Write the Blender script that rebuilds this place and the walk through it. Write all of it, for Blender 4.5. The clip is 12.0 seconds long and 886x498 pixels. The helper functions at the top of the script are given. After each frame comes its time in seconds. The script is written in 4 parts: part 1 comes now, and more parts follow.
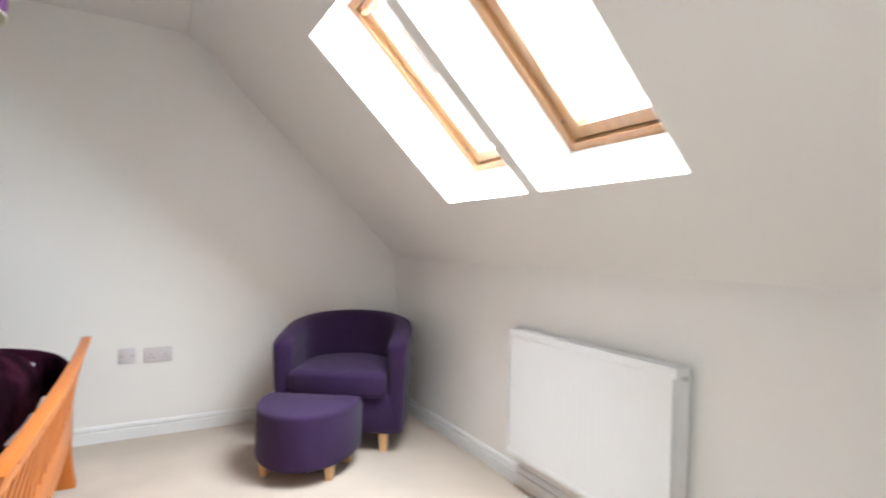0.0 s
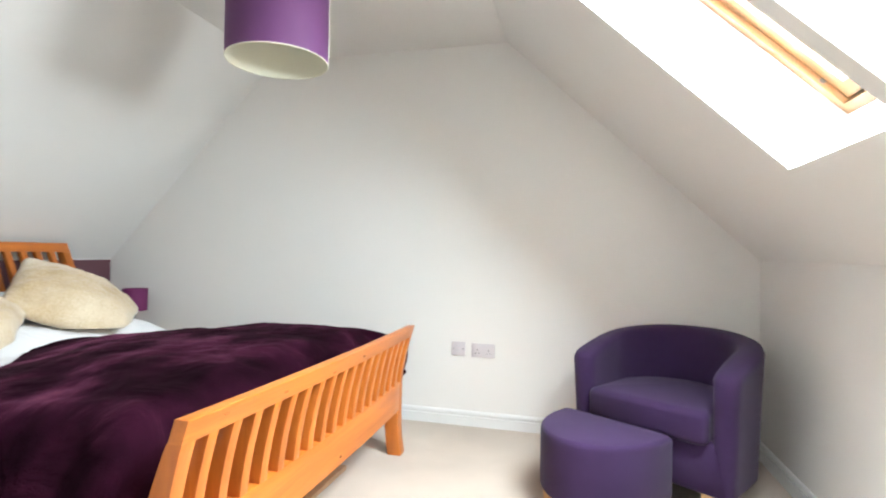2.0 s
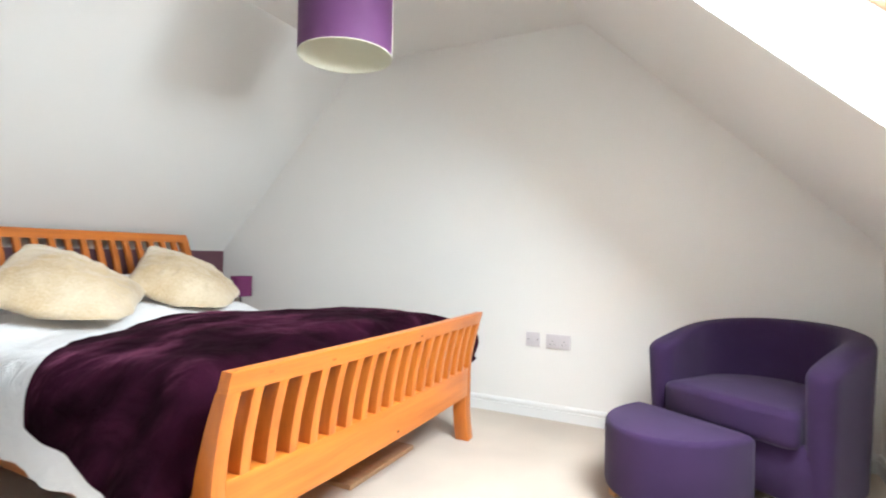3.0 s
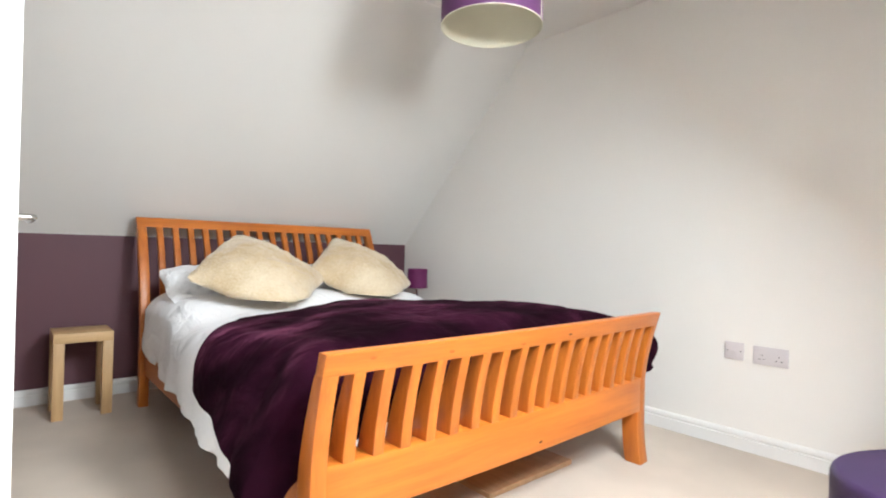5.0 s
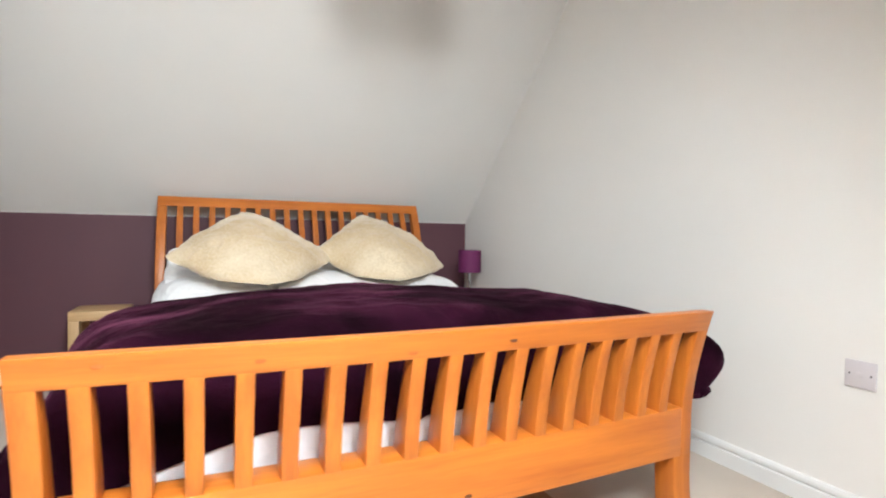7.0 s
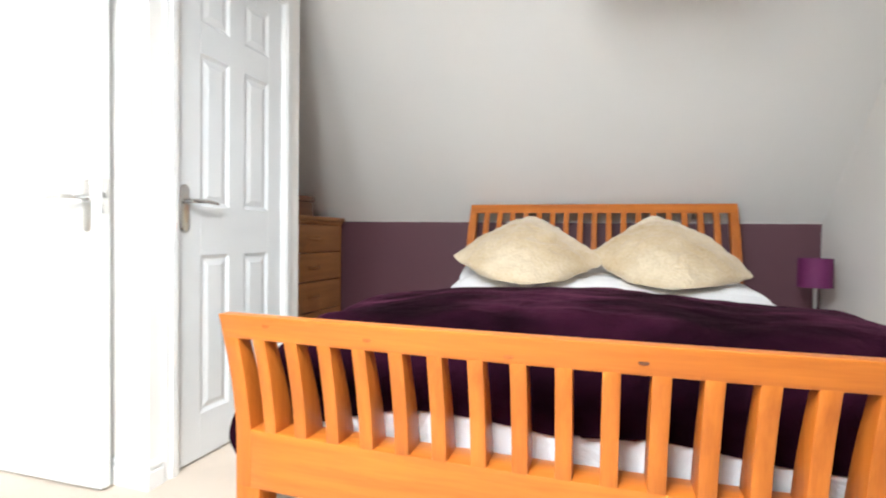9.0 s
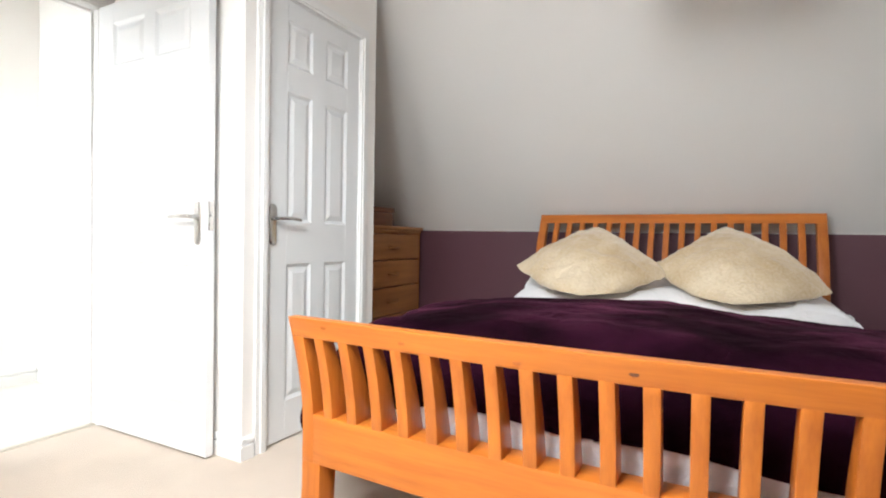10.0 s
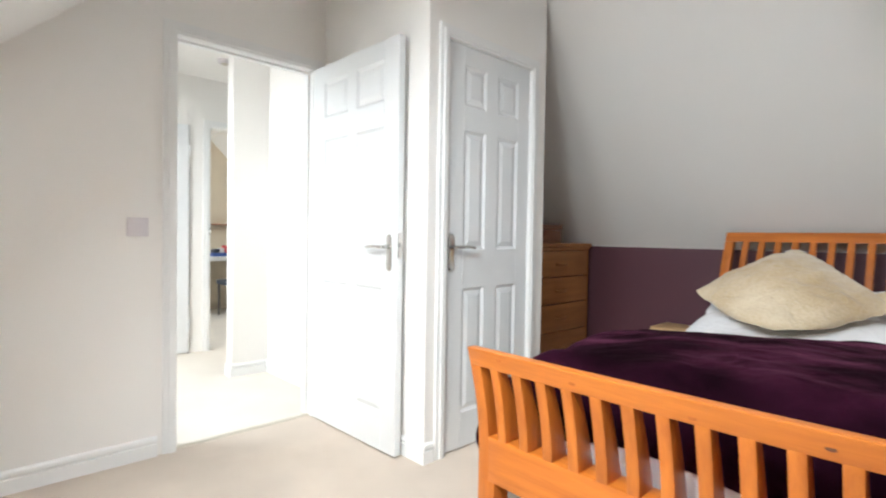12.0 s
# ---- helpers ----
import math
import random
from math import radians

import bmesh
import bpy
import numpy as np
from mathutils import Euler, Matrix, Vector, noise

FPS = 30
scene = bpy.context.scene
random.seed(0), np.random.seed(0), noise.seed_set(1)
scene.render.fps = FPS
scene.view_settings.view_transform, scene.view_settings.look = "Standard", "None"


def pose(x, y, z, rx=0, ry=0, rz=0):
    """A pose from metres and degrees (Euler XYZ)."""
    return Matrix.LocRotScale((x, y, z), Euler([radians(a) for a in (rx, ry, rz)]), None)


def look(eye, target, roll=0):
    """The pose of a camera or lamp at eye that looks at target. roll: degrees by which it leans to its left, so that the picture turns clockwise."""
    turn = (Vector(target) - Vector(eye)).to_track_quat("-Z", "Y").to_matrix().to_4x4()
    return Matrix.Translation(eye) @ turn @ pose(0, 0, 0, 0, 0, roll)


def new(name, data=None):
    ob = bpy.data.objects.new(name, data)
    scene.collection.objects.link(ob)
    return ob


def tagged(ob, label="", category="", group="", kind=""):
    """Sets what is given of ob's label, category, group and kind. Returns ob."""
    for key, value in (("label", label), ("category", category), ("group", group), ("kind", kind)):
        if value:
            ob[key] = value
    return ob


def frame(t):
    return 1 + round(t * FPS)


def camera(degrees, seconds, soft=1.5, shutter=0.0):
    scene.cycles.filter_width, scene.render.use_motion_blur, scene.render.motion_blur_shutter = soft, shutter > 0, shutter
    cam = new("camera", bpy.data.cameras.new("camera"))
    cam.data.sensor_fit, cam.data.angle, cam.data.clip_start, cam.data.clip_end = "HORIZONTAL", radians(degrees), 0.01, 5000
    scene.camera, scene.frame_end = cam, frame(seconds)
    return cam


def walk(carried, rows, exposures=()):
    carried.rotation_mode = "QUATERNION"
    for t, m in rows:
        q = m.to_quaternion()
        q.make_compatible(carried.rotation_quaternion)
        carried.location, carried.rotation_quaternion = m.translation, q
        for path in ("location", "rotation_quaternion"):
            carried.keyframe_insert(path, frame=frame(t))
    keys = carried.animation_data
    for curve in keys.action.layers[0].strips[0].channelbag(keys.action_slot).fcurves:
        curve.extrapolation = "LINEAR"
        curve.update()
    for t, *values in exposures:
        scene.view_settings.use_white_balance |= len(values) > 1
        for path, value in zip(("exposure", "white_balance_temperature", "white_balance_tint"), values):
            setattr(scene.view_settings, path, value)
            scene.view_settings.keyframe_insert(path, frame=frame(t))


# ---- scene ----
cam = camera(82.1, 12.0, soft=2.0, shutter=0.4)
PATH = [
    (0, (0.696, -0.689, 1.155), (1.692, 1.046, 1.149), 1.4),
    (0.5, (0.816, -0.5, 1.119), (1.391, 1.416, 1.118), 1.2),
    (1, (0.989, -0.406, 1.09), (1.145, 1.588, 1.092), 1.0),
    (1.5, (1.15, -0.364, 1.071), (0.929, 1.624, 1.087), 1.2),
    (2, (1.311, -0.394, 1.081), (0.8, 1.54, 1.101), 1.0),
    (2.5, (1.43, -0.347, 1.056), (0.73, 1.527, 1.075), 0.9),
    (3, (1.509, -0.329, 1.0), (0.609, 1.457, 1.021), 1.1),
    (3.5, (1.568, -0.297, 0.99), (0.455, 1.364, 1.01), 1.0),
    (3.7, (1.573, -0.285, 0.976), (0.388, 1.326, 0.998), 1.2),
    (5.3, (1.557, 0.095, 0.929), (-0.021, 1.323, 0.929), 1.2),
    (5.5, (1.558, 0.164, 0.913), (-0.061, 1.337, 0.906), 1.1),
    (6, (1.561, 0.358, 0.89), (-0.138, 1.414, 0.864), 1.1),
    (6.5, (1.525, 0.603, 0.892), (-0.234, 1.555, 0.851), 1.1),
    (6.7, (1.513, 0.727, 0.905), (-0.268, 1.635, 0.856), 1.0),
    (8.3, (1.431, 1.332, 0.89), (-0.568, 1.367, 0.832), 1.1),
    (8.5, (1.439, 1.359, 0.887), (-0.553, 1.185, 0.83), 1.0),
    (9, (1.481, 1.472, 0.887), (-0.43, 0.883, 0.836), 0.8),
    (9.5, (1.559, 1.593, 0.91), (-0.262, 0.768, 0.861), 0.8),
    (10, (1.576, 1.688, 0.929), (-0.193, 0.757, 0.887), 1.0),
    (10.5, (1.59, 1.739, 0.946), (-0.143, 0.743, 0.899), 1.2),
    (11, (1.611, 1.763, 0.965), (-0.051, 0.651, 0.914), 1.3),
    (11.5, (1.642, 1.732, 1.004), (0.105, 0.454, 0.953), 1.2),
    (12, (1.677, 1.733, 1.05), (0.293, 0.29, 1.003), 0.9),
]
walk(cam, [(t, look(eye, target, roll)) for t, eye, target, roll in PATH],
     exposures=[(0, 0.0, 6250, 7), (0.7, 0.14, 6130, 4), (1.5, 0.36, 6190, 3), (2.2, 0.44, 6200, 3), (3.5, 0.47, 6290, 6), (5.3, 0.32, 6500, 7),
                (6.5, 0.3, 6550, 8), (8.5, 0.42, 6280, 1), (9, 0.35, 6460, 7), (10, 0.08, 6600, 9), (11, 0.03, 6580, 8), (12, -0.12, 6420, 7)])

# ---- plan, in metres ----
Y_GABLE, Y_DOOR = 2.777, -0.905          # gable wall, wall with the doorway
X_KNEE, Z_KNEE = 2.292, 1.070            # low wall under the roof windows
X_HEAD, Z_HEAD = -2.205, 0.996          # low wall behind the bed
Z_CEIL, XC0, XC1 = 2.417, -0.801, 0.864    # flat ceiling between the slopes
PITCH = math.atan2(Z_CEIL - Z_KNEE, X_KNEE - XC1)
CP, SP = math.cos(PITCH), math.sin(PITCH)
PITCH2 = math.atan2(Z_CEIL - Z_HEAD, XC0 - X_HEAD)
SLOPE = Matrix(((-CP, 0, SP, X_KNEE), (0, 1, 0, 0), (SP, 0, CP, Z_KNEE), (0, 0, 0, 1)))
WIN_U = (0.443, 1.414)                    # roof windows, along the slope
WINS = [(0.872, 1.481), (0.184, 0.808)]   # and across it
HALL_WIN = (-2.35, -1.30)
# unseen opening, added only to brighten the far room
FAR_FILL_WIN = (-4.9, -3.9)

# ---- world and lights ----
world = bpy.data.worlds.new("sky")
scene.world = world
world.use_nodes = True
wn = world.node_tree.nodes
sky = wn.new("ShaderNodeTexSky")
sky.sky_type, sky.sun_disc = "NISHITA", False
sky.sun_elevation, sky.sun_rotation = radians(42), radians(58)
sky.air_density, sky.dust_density = 1.0, 7.0
world.node_tree.links.new(sky.outputs[0], wn["Background"].inputs[0])
wn["Background"].inputs[1].default_value = 0.15


def lamp(name, m, kind, energy, colour, size=None):
    d = bpy.data.lights.new(name, kind)
    d.energy, d.color = energy, colour
    if kind == "AREA":
        d.shape, d.size, d.size_y = "RECTANGLE", *size
    ob = new(name, d)
    ob.matrix_world = m
    return ob


sun = lamp("sun", look((6.3, 3.9, 6.67), (0, 0, 0)), "SUN", 0.8, (1.0, 0.95, 0.88))
sun.data.angle = radians(12)


def slope_lamp(name, y0, y1, energy):
    u = (WIN_U[0] + WIN_U[1]) / 2
    at = SLOPE @ Vector((u, (y0 + y1) / 2, 0.333))
    to = SLOPE @ Vector((u, (y0 + y1) / 2, 0.0))
    # long side of the lamp up the slope
    z = (at - to).normalized()
    x = Vector((0, 1, 0))
    m = Matrix.Translation(at) @ Matrix((x, z.cross(x), z)).transposed().to_4x4()
    return lamp(name, m, "AREA", energy, (0.91, 0.97, 1.03), (y1 - y0 + 0.03, WIN_U[1] - WIN_U[0] + 0.03))


for w, power in zip(WINS, (146, 58)):
    slope_lamp("window_daylight", *w, power)
slope_lamp("landing_daylight", *HALL_WIN, 98)
# added fill lamp for the far room, behind its unseen window
slope_lamp("far_room_fill", *FAR_FILL_WIN, 110)


# ---- materials ----
def mat(name, col, rough=0.6, var=0.06, scale=6.0, fine=120.0, bump=0.15, dist=0.002, metal=0.0, stretch=(1, 1, 1), sheen=0.0, second=None, spec=0.5, island=0.0):
    m = bpy.data.materials.new(name)
    m.use_nodes = True
    n, l = m.node_tree.nodes, m.node_tree.links
    b = n["Principled BSDF"]
    b.inputs["Roughness"].default_value, b.inputs["Metallic"].default_value = rough, metal
    b.inputs["Specular IOR Level"].default_value = spec
    b.inputs["Sheen Weight"].default_value = sheen
    tc, mp = n.new("ShaderNodeTexCoord"), n.new("ShaderNodeMapping")
    mp.inputs["Scale"].default_value = stretch
    l.new(tc.outputs["Object"], mp.inputs["Vector"])
    big, small = n.new("ShaderNodeTexNoise"), n.new("ShaderNodeTexNoise")
    big.inputs["Scale"].default_value, small.inputs["Scale"].default_value = scale, fine
    big.inputs["Detail"].default_value, small.inputs["Detail"].default_value = 4, 3
    for t in (big, small):
        l.new(mp.outputs[0], t.inputs["Vector"])
    mix, ramp = n.new("ShaderNodeMix"), n.new("ShaderNodeMapRange")
    mix.data_type = "RGBA"
    add = n.new("ShaderNodeMath")
    add.operation = "MULTIPLY_ADD"
    add.inputs[1].default_value = 0.35
    l.new(small.outputs[0], add.inputs[0])
    l.new(big.outputs[0], add.inputs[2])
    ramp.inputs["From Min"].default_value, ramp.inputs["From Max"].default_value = 0.42, 0.95
    l.new(add.outputs[0], ramp.inputs["Value"])
    l.new(ramp.outputs[0], mix.inputs["Factor"])
    lo = second or [c * (1 - var) for c in col]
    hi = [min(1, c * (1 + var)) for c in col]
    mix.inputs["A"].default_value, mix.inputs["B"].default_value = (*lo, 1), (*hi, 1)
    out = mix.outputs["Result"]
    if island:
        info, hsv, mr = n.new("ShaderNodeObjectInfo"), n.new("ShaderNodeHueSaturation"), n.new("ShaderNodeMapRange")
        mr.inputs["To Min"].default_value, mr.inputs["To Max"].default_value = 1 - island, 1 + island
        l.new(info.outputs["Random"], mr.inputs["Value"])
        l.new(mr.outputs[0], hsv.inputs["Value"])
        l.new(out, hsv.inputs["Color"])
        out = hsv.outputs[0]
    l.new(out, b.inputs["Base Color"])
    if bump:
        bp = n.new("ShaderNodeBump")
        bp.inputs["Strength"].default_value, bp.inputs["Distance"].default_value = bump, dist
        l.new(small.outputs[0], bp.inputs["Height"])
        l.new(bp.outputs[0], b.inputs["Normal"])
    return m


def wood(name, col, dark, axis, rough=0.38, scale=1.0):
    st = [14 * scale] * 3
    st["xyz".index(axis)] = 0.9 * scale
    return mat(name, col, rough, 0.1, 2.2, 14.0, 0.06, 0.001, stretch=tuple(st), second=dark, island=0.06)


def glass_mat():
    m = bpy.data.materials.new("window_glass")
    m.use_nodes = True
    n, l = m.node_tree.nodes, m.node_tree.links
    n.remove(n["Principled BSDF"])
    tr, gl, fr, mx = n.new("ShaderNodeBsdfTransparent"), n.new("ShaderNodeBsdfGlossy"), n.new("ShaderNodeLayerWeight"), n.new("ShaderNodeMixShader")
    pw = n.new("ShaderNodeMath")
    pw.operation, pw.inputs[1].default_value = "POWER", 4.0
    ad = n.new("ShaderNodeMath")
    ad.operation, ad.inputs[1].default_value, ad.inputs[2].default_value = "MULTIPLY_ADD", 0.8, 0.04
    gl.inputs["Roughness"].default_value = 0.02
    fr.inputs["Blend"].default_value = 0.5
    l.new(fr.outputs["Facing"], pw.inputs[0])
    l.new(pw.outputs[0], ad.inputs[0])
    l.new(ad.outputs[0], mx.inputs[0])
    l.new(tr.outputs[0], mx.inputs[1])
    l.new(gl.outputs[0], mx.inputs[2])
    l.new(mx.outputs[0], n["Material Output"].inputs[0])
    return m


def fleece_mat():
    """Brushed pile: its uneven nap, with highlights and shade of the folds put into the colour."""
    m = mat("aubergine_fleece", (0.030, 0.0045, 0.019), 0.9, 0.3, 9, 260, 0.5, 0.004, sheen=0.0, spec=0.03)
    n, l = m.node_tree.nodes, m.node_tree.links
    b = n["Principled BSDF"]
    tc, mp, nz, rp = n.new("ShaderNodeTexCoord"), n.new("ShaderNodeMapping"), n.new("ShaderNodeTexNoise"), n.new("ShaderNodeValToRGB")
    mp.inputs["Scale"].default_value = (2.6, 1.5, 2.6)
    mp.inputs["Rotation"].default_value = (0, 0, 0.35)
    nz.inputs["Scale"].default_value, nz.inputs["Detail"].default_value, nz.inputs["Distortion"].default_value = 2.0, 3, 0.15
    l.new(tc.outputs["Object"], mp.inputs["Vector"])
    l.new(mp.outputs[0], nz.inputs["Vector"])
    l.new(nz.outputs[0], rp.inputs[0])
    # near-black for shaded folds, lighter purple for painted highlight streaks
    e = rp.color_ramp.elements
    e[0].position, e[0].color = 0.33, (0.0034, 0.0003, 0.0016, 1)
    e[1].position, e[1].color = 0.80, (0.027, 0.0042, 0.0140, 1)
    l.new(rp.outputs[0], b.inputs["Base Color"])
    b.inputs["Sheen Tint"].default_value = (0.42, 0.12, 0.23, 1)
    b.inputs["Sheen Weight"].default_value, b.inputs["Sheen Roughness"].default_value = 0.10, 0.35
    nap = n.new("ShaderNodeMapRange")
    nap.inputs["From Min"].default_value, nap.inputs["From Max"].default_value = 0.46, 0.72
    nap.inputs["To Min"].default_value, nap.inputs["To Max"].default_value = 0.05, 0.44
    l.new(nz.outputs[0], nap.inputs["Value"])
    l.new(nap.outputs[0], b.inputs["Sheen Weight"])
    cr, bp = n.new("ShaderNodeTexNoise"), n.new("ShaderNodeBump")
    cr.inputs["Scale"].default_value, cr.inputs["Detail"].default_value, cr.inputs["Distortion"].default_value = 5.0, 4, 0.6
    bp.inputs["Strength"].default_value, bp.inputs["Distance"].default_value = 0.75, 0.04
    l.new(tc.outputs["Object"], cr.inputs["Vector"])
    l.new(cr.outputs[0], bp.inputs["Height"])
    l.new(bp.outputs[0], n["Bump"].inputs["Normal"])
    return m


def linen_mat():
    """White cotton with soft creases over its weave."""
    m = mat("white_cotton", (0.88, 0.88, 0.90), 0.85, 0.02, 6, 500, 0.25, 0.001, sheen=0.1, spec=0.2)
    n, l = m.node_tree.nodes, m.node_tree.links
    tc, nz, bp = n.new("ShaderNodeTexCoord"), n.new("ShaderNodeTexNoise"), n.new("ShaderNodeBump")
    nz.inputs["Scale"].default_value, nz.inputs["Detail"].default_value, nz.inputs["Distortion"].default_value = 5.0, 6, 1.2
    bp.inputs["Strength"].default_value, bp.inputs["Distance"].default_value = 0.7, 0.045
    l.new(tc.outputs["Object"], nz.inputs["Vector"])
    l.new(nz.outputs[0], bp.inputs["Height"])
    l.new(bp.outputs[0], n["Bump"].inputs["Normal"])
    return m


WALL = mat("matt_wall_paint", (0.83, 0.81, 0.78), 0.75, 0.02, 1.2, 260, 0.05, 0.0006)
PURPLE_WALL = mat("plum_wall_paint", (0.108, 0.040, 0.054), 0.6, 0.04, 1.5, 260, 0.05, 0.0006)
CARPET = mat("beige_carpet", (0.55, 0.465, 0.385), 0.95, 0.13, 2.3, 420, 0.8, 0.004, sheen=0.2, spec=0.1)
HALL_CARPET = mat("landing_carpet", (0.70, 0.65, 0.58), 0.95, 0.05, 3.0, 420, 0.7, 0.004, spec=0.1)
GLOSS = mat("white_gloss_paint", (0.80, 0.80, 0.79), 0.32, 0.015, 4, 90, 0.03, 0.0005)
DOORW = mat("white_satin_door", (0.715, 0.73, 0.735), 0.38, 0.012, 5, 160, 0.06, 0.0005)
PINE = wood("varnished_pine", (0.31, 0.165, 0.074), (0.225, 0.112, 0.045), "x", 0.3)
BED_Y = wood("honey_wood_along", (0.53, 0.162, 0.022), (0.40, 0.106, 0.014), "y")
BED_Z = wood("honey_wood_upright", (0.51, 0.154, 0.021), (0.38, 0.100, 0.013), "z")
BED_X = wood("honey_wood_side", (0.49, 0.150, 0.021), (0.37, 0.098, 0.013), "x")
PALE_KNOT = mat("faint_knot", (0.36, 0.092, 0.014), 0.5, 0.2, 60, 200, 0.05)
KNOT = mat("wood_knot", (0.11, 0.032, 0.009), 0.7, 0.2, 60, 200, 0.05)
OAK = wood("pale_oak", (0.56, 0.37, 0.19), (0.45, 0.28, 0.13), "z", 0.5)
OAK_Y = wood("pale_oak_top", (0.56, 0.37, 0.19), (0.45, 0.28, 0.13), "y", 0.5)
CHEST = wood("chest_wood", (0.41, 0.180, 0.058), (0.31, 0.125, 0.038), "x", 0.4)
CHEST_Z = wood("chest_wood_upright", (0.43, 0.190, 0.060), (0.33, 0.135, 0.040), "z", 0.4)
DARKWOOD = wood("dark_box_wood", (0.24, 0.10, 0.045), (0.17, 0.065, 0.03), "x", 0.4)
PLANK = wood("brown_board", (0.40, 0.24, 0.13), (0.32, 0.18, 0.09), "x", 0.5)
LEG = wood("beech_leg", (0.72, 0.46, 0.22), (0.62, 0.37, 0.16), "z", 0.4)
FABRIC = mat("purple_woven_fabric", (0.034, 0.0150, 0.056), 0.85, 0.12, 8, 700, 0.5, 0.0015, sheen=0.08, spec=0.2)
FLEECE = fleece_mat()
LINEN = linen_mat()
FUR = mat("cream_faux_fur", (0.67, 0.575, 0.43), 0.95, 0.10, 3.0, 80, 0.55, 0.011, sheen=0.4, second=(0.46, 0.31, 0.15), spec=0.05)
SHADE = mat("purple_lampshade", (0.105, 0.030, 0.110), 0.7, 0.06, 8, 600, 0.3, 0.001)
SHADE_IN = mat("cream_shade_lining", (0.78, 0.76, 0.62), 0.7, 0.03, 8, 300, 0.05)
MAGENTA = mat("magenta_shade", (0.135, 0.012, 0.085), 0.7, 0.06, 8, 600, 0.3, 0.001)
CHROME = mat("brushed_chrome", (0.64, 0.64, 0.63), 0.2, 0.03, 20, 400, 0.02, 0.0003, metal=1.0)
PLASTIC = mat("pale_plastic", (0.64, 0.60, 0.62), 0.35, 0.01, 10, 200, 0.0)
SLOT = mat("dark_slot", (0.06, 0.05, 0.05), 0.6, 0.05, 10, 100, 0.0)
BLACK = mat("black_rubber", (0.02, 0.02, 0.022), 0.6, 0.1, 20, 200, 0.1)
RAD = mat("radiator_enamel", (0.84, 0.845, 0.85), 0.3, 0.01, 4, 90, 0.02, 0.0004)
GREY = mat("grey_rubber_seal", (0.10, 0.09, 0.08), 0.6, 0.1, 20, 200, 0.1)
CREAM = mat("cream_wall_paint", (0.74, 0.64, 0.49), 0.8, 0.04, 4, 200, 0.1)
RED = mat("red_plastic", (0.50, 0.04, 0.05), 0.4, 0.1, 20, 100, 0.0)
BLUE = mat("blue_plastic", (0.05, 0.10, 0.30), 0.4, 0.1, 20, 100, 0.0)
SLATE = mat("dark_chair_fabric", (0.05, 0.055, 0.07), 0.8, 0.1, 20, 300, 0.2)
THRESH = mat("threshold_bar", (0.55, 0.50, 0.42), 0.35, 0.05, 20, 200, 0.05, metal=0.6)
GLASS = glass_mat()
BULB = mat("frosted_bulb", (0.85, 0.85, 0.82), 0.3, 0.01, 10, 100, 0.0)


# ---- building helpers ----
def bx(bm, x0, x1, y0, y1, z0, z1, m=None):
    """A box in bm, by its extents, moved by m."""
    r = bmesh.ops.create_cube(bm, size=1.0)
    k = Matrix.Translation(((x0 + x1) / 2, (y0 + y1) / 2, (z0 + z1) / 2)) @ Matrix.Diagonal((x1 - x0, y1 - y0, z1 - z0, 1))
    bmesh.ops.transform(bm, matrix=(m @ k) if m else k, verts=r["verts"])
    return r["verts"]


def box(*a, m=None, bevel=0.0, seg=2):
    bm = bmesh.new()
    bx(bm, *a, m=m)
    if bevel:
        bmesh.ops.bevel(bm, geom=bm.edges[:], offset=bevel, segments=seg, affect="EDGES", profile=0.5)
    return bm


def cyl(r0, r1, z0, z1, seg=24, at=(0, 0), caps=True):
    bm = bmesh.new()
    bmesh.ops.create_cone(bm, cap_ends=caps, segments=seg, radius1=r0, radius2=r1, depth=z1 - z0,
                          matrix=Matrix.Translation((at[0], at[1], (z0 + z1) / 2)))
    return bm


def extrude(pts, axis, a, b, bevel=0.0):
    """A prism: the outline pts in the other two axes, from a to b along axis."""
    bm = bmesh.new()

    def p3(p, d):
        return {"x": (d, p[0], p[1]), "y": (p[0], d, p[1]), "z": (p[0], p[1], d)}[axis]
    lo = [bm.verts.new(p3(p, a)) for p in pts]
    hi = [bm.verts.new(p3(p, b)) for p in pts]
    n = len(pts)
    bm.faces.new(lo)
    bm.faces.new(hi)
    for i in range(n):
        bm.faces.new((lo[i], lo[(i + 1) % n], hi[(i + 1) % n], hi[i]))
    bmesh.ops.recalc_face_normals(bm, faces=bm.faces[:])
    if bevel:
        bmesh.ops.bevel(bm, geom=bm.edges[:], offset=bevel, segments=1, affect="EDGES")
    return bm


def tube(path, r, seg=10):
    """A round bar along a list of points."""
    bm = bmesh.new()
    rings = []
    for i, p in enumerate(path):
        p = Vector(p)
        d = (Vector(path[min(i + 1, len(path) - 1)]) - Vector(path[max(i - 1, 0)])).normalized()
        s = d.orthogonal().normalized() if abs(d.z) > 0.9 else d.cross(Vector((0, 0, 1))).normalized()
        t = d.cross(s)
        rings.append([bm.verts.new(p + r * (math.cos(2 * math.pi * k / seg) * s + math.sin(2 * math.pi * k / seg) * t)) for k in range(seg)])
    for a, b in zip(rings, rings[1:]):
        for k in range(seg):
            bm.faces.new((a[k], a[(k + 1) % seg], b[(k + 1) % seg], b[k]))
    bm.faces.new(rings[0])
    bm.faces.new(rings[-1])
    bmesh.ops.recalc_face_normals(bm, faces=bm.faces[:])
    return bm


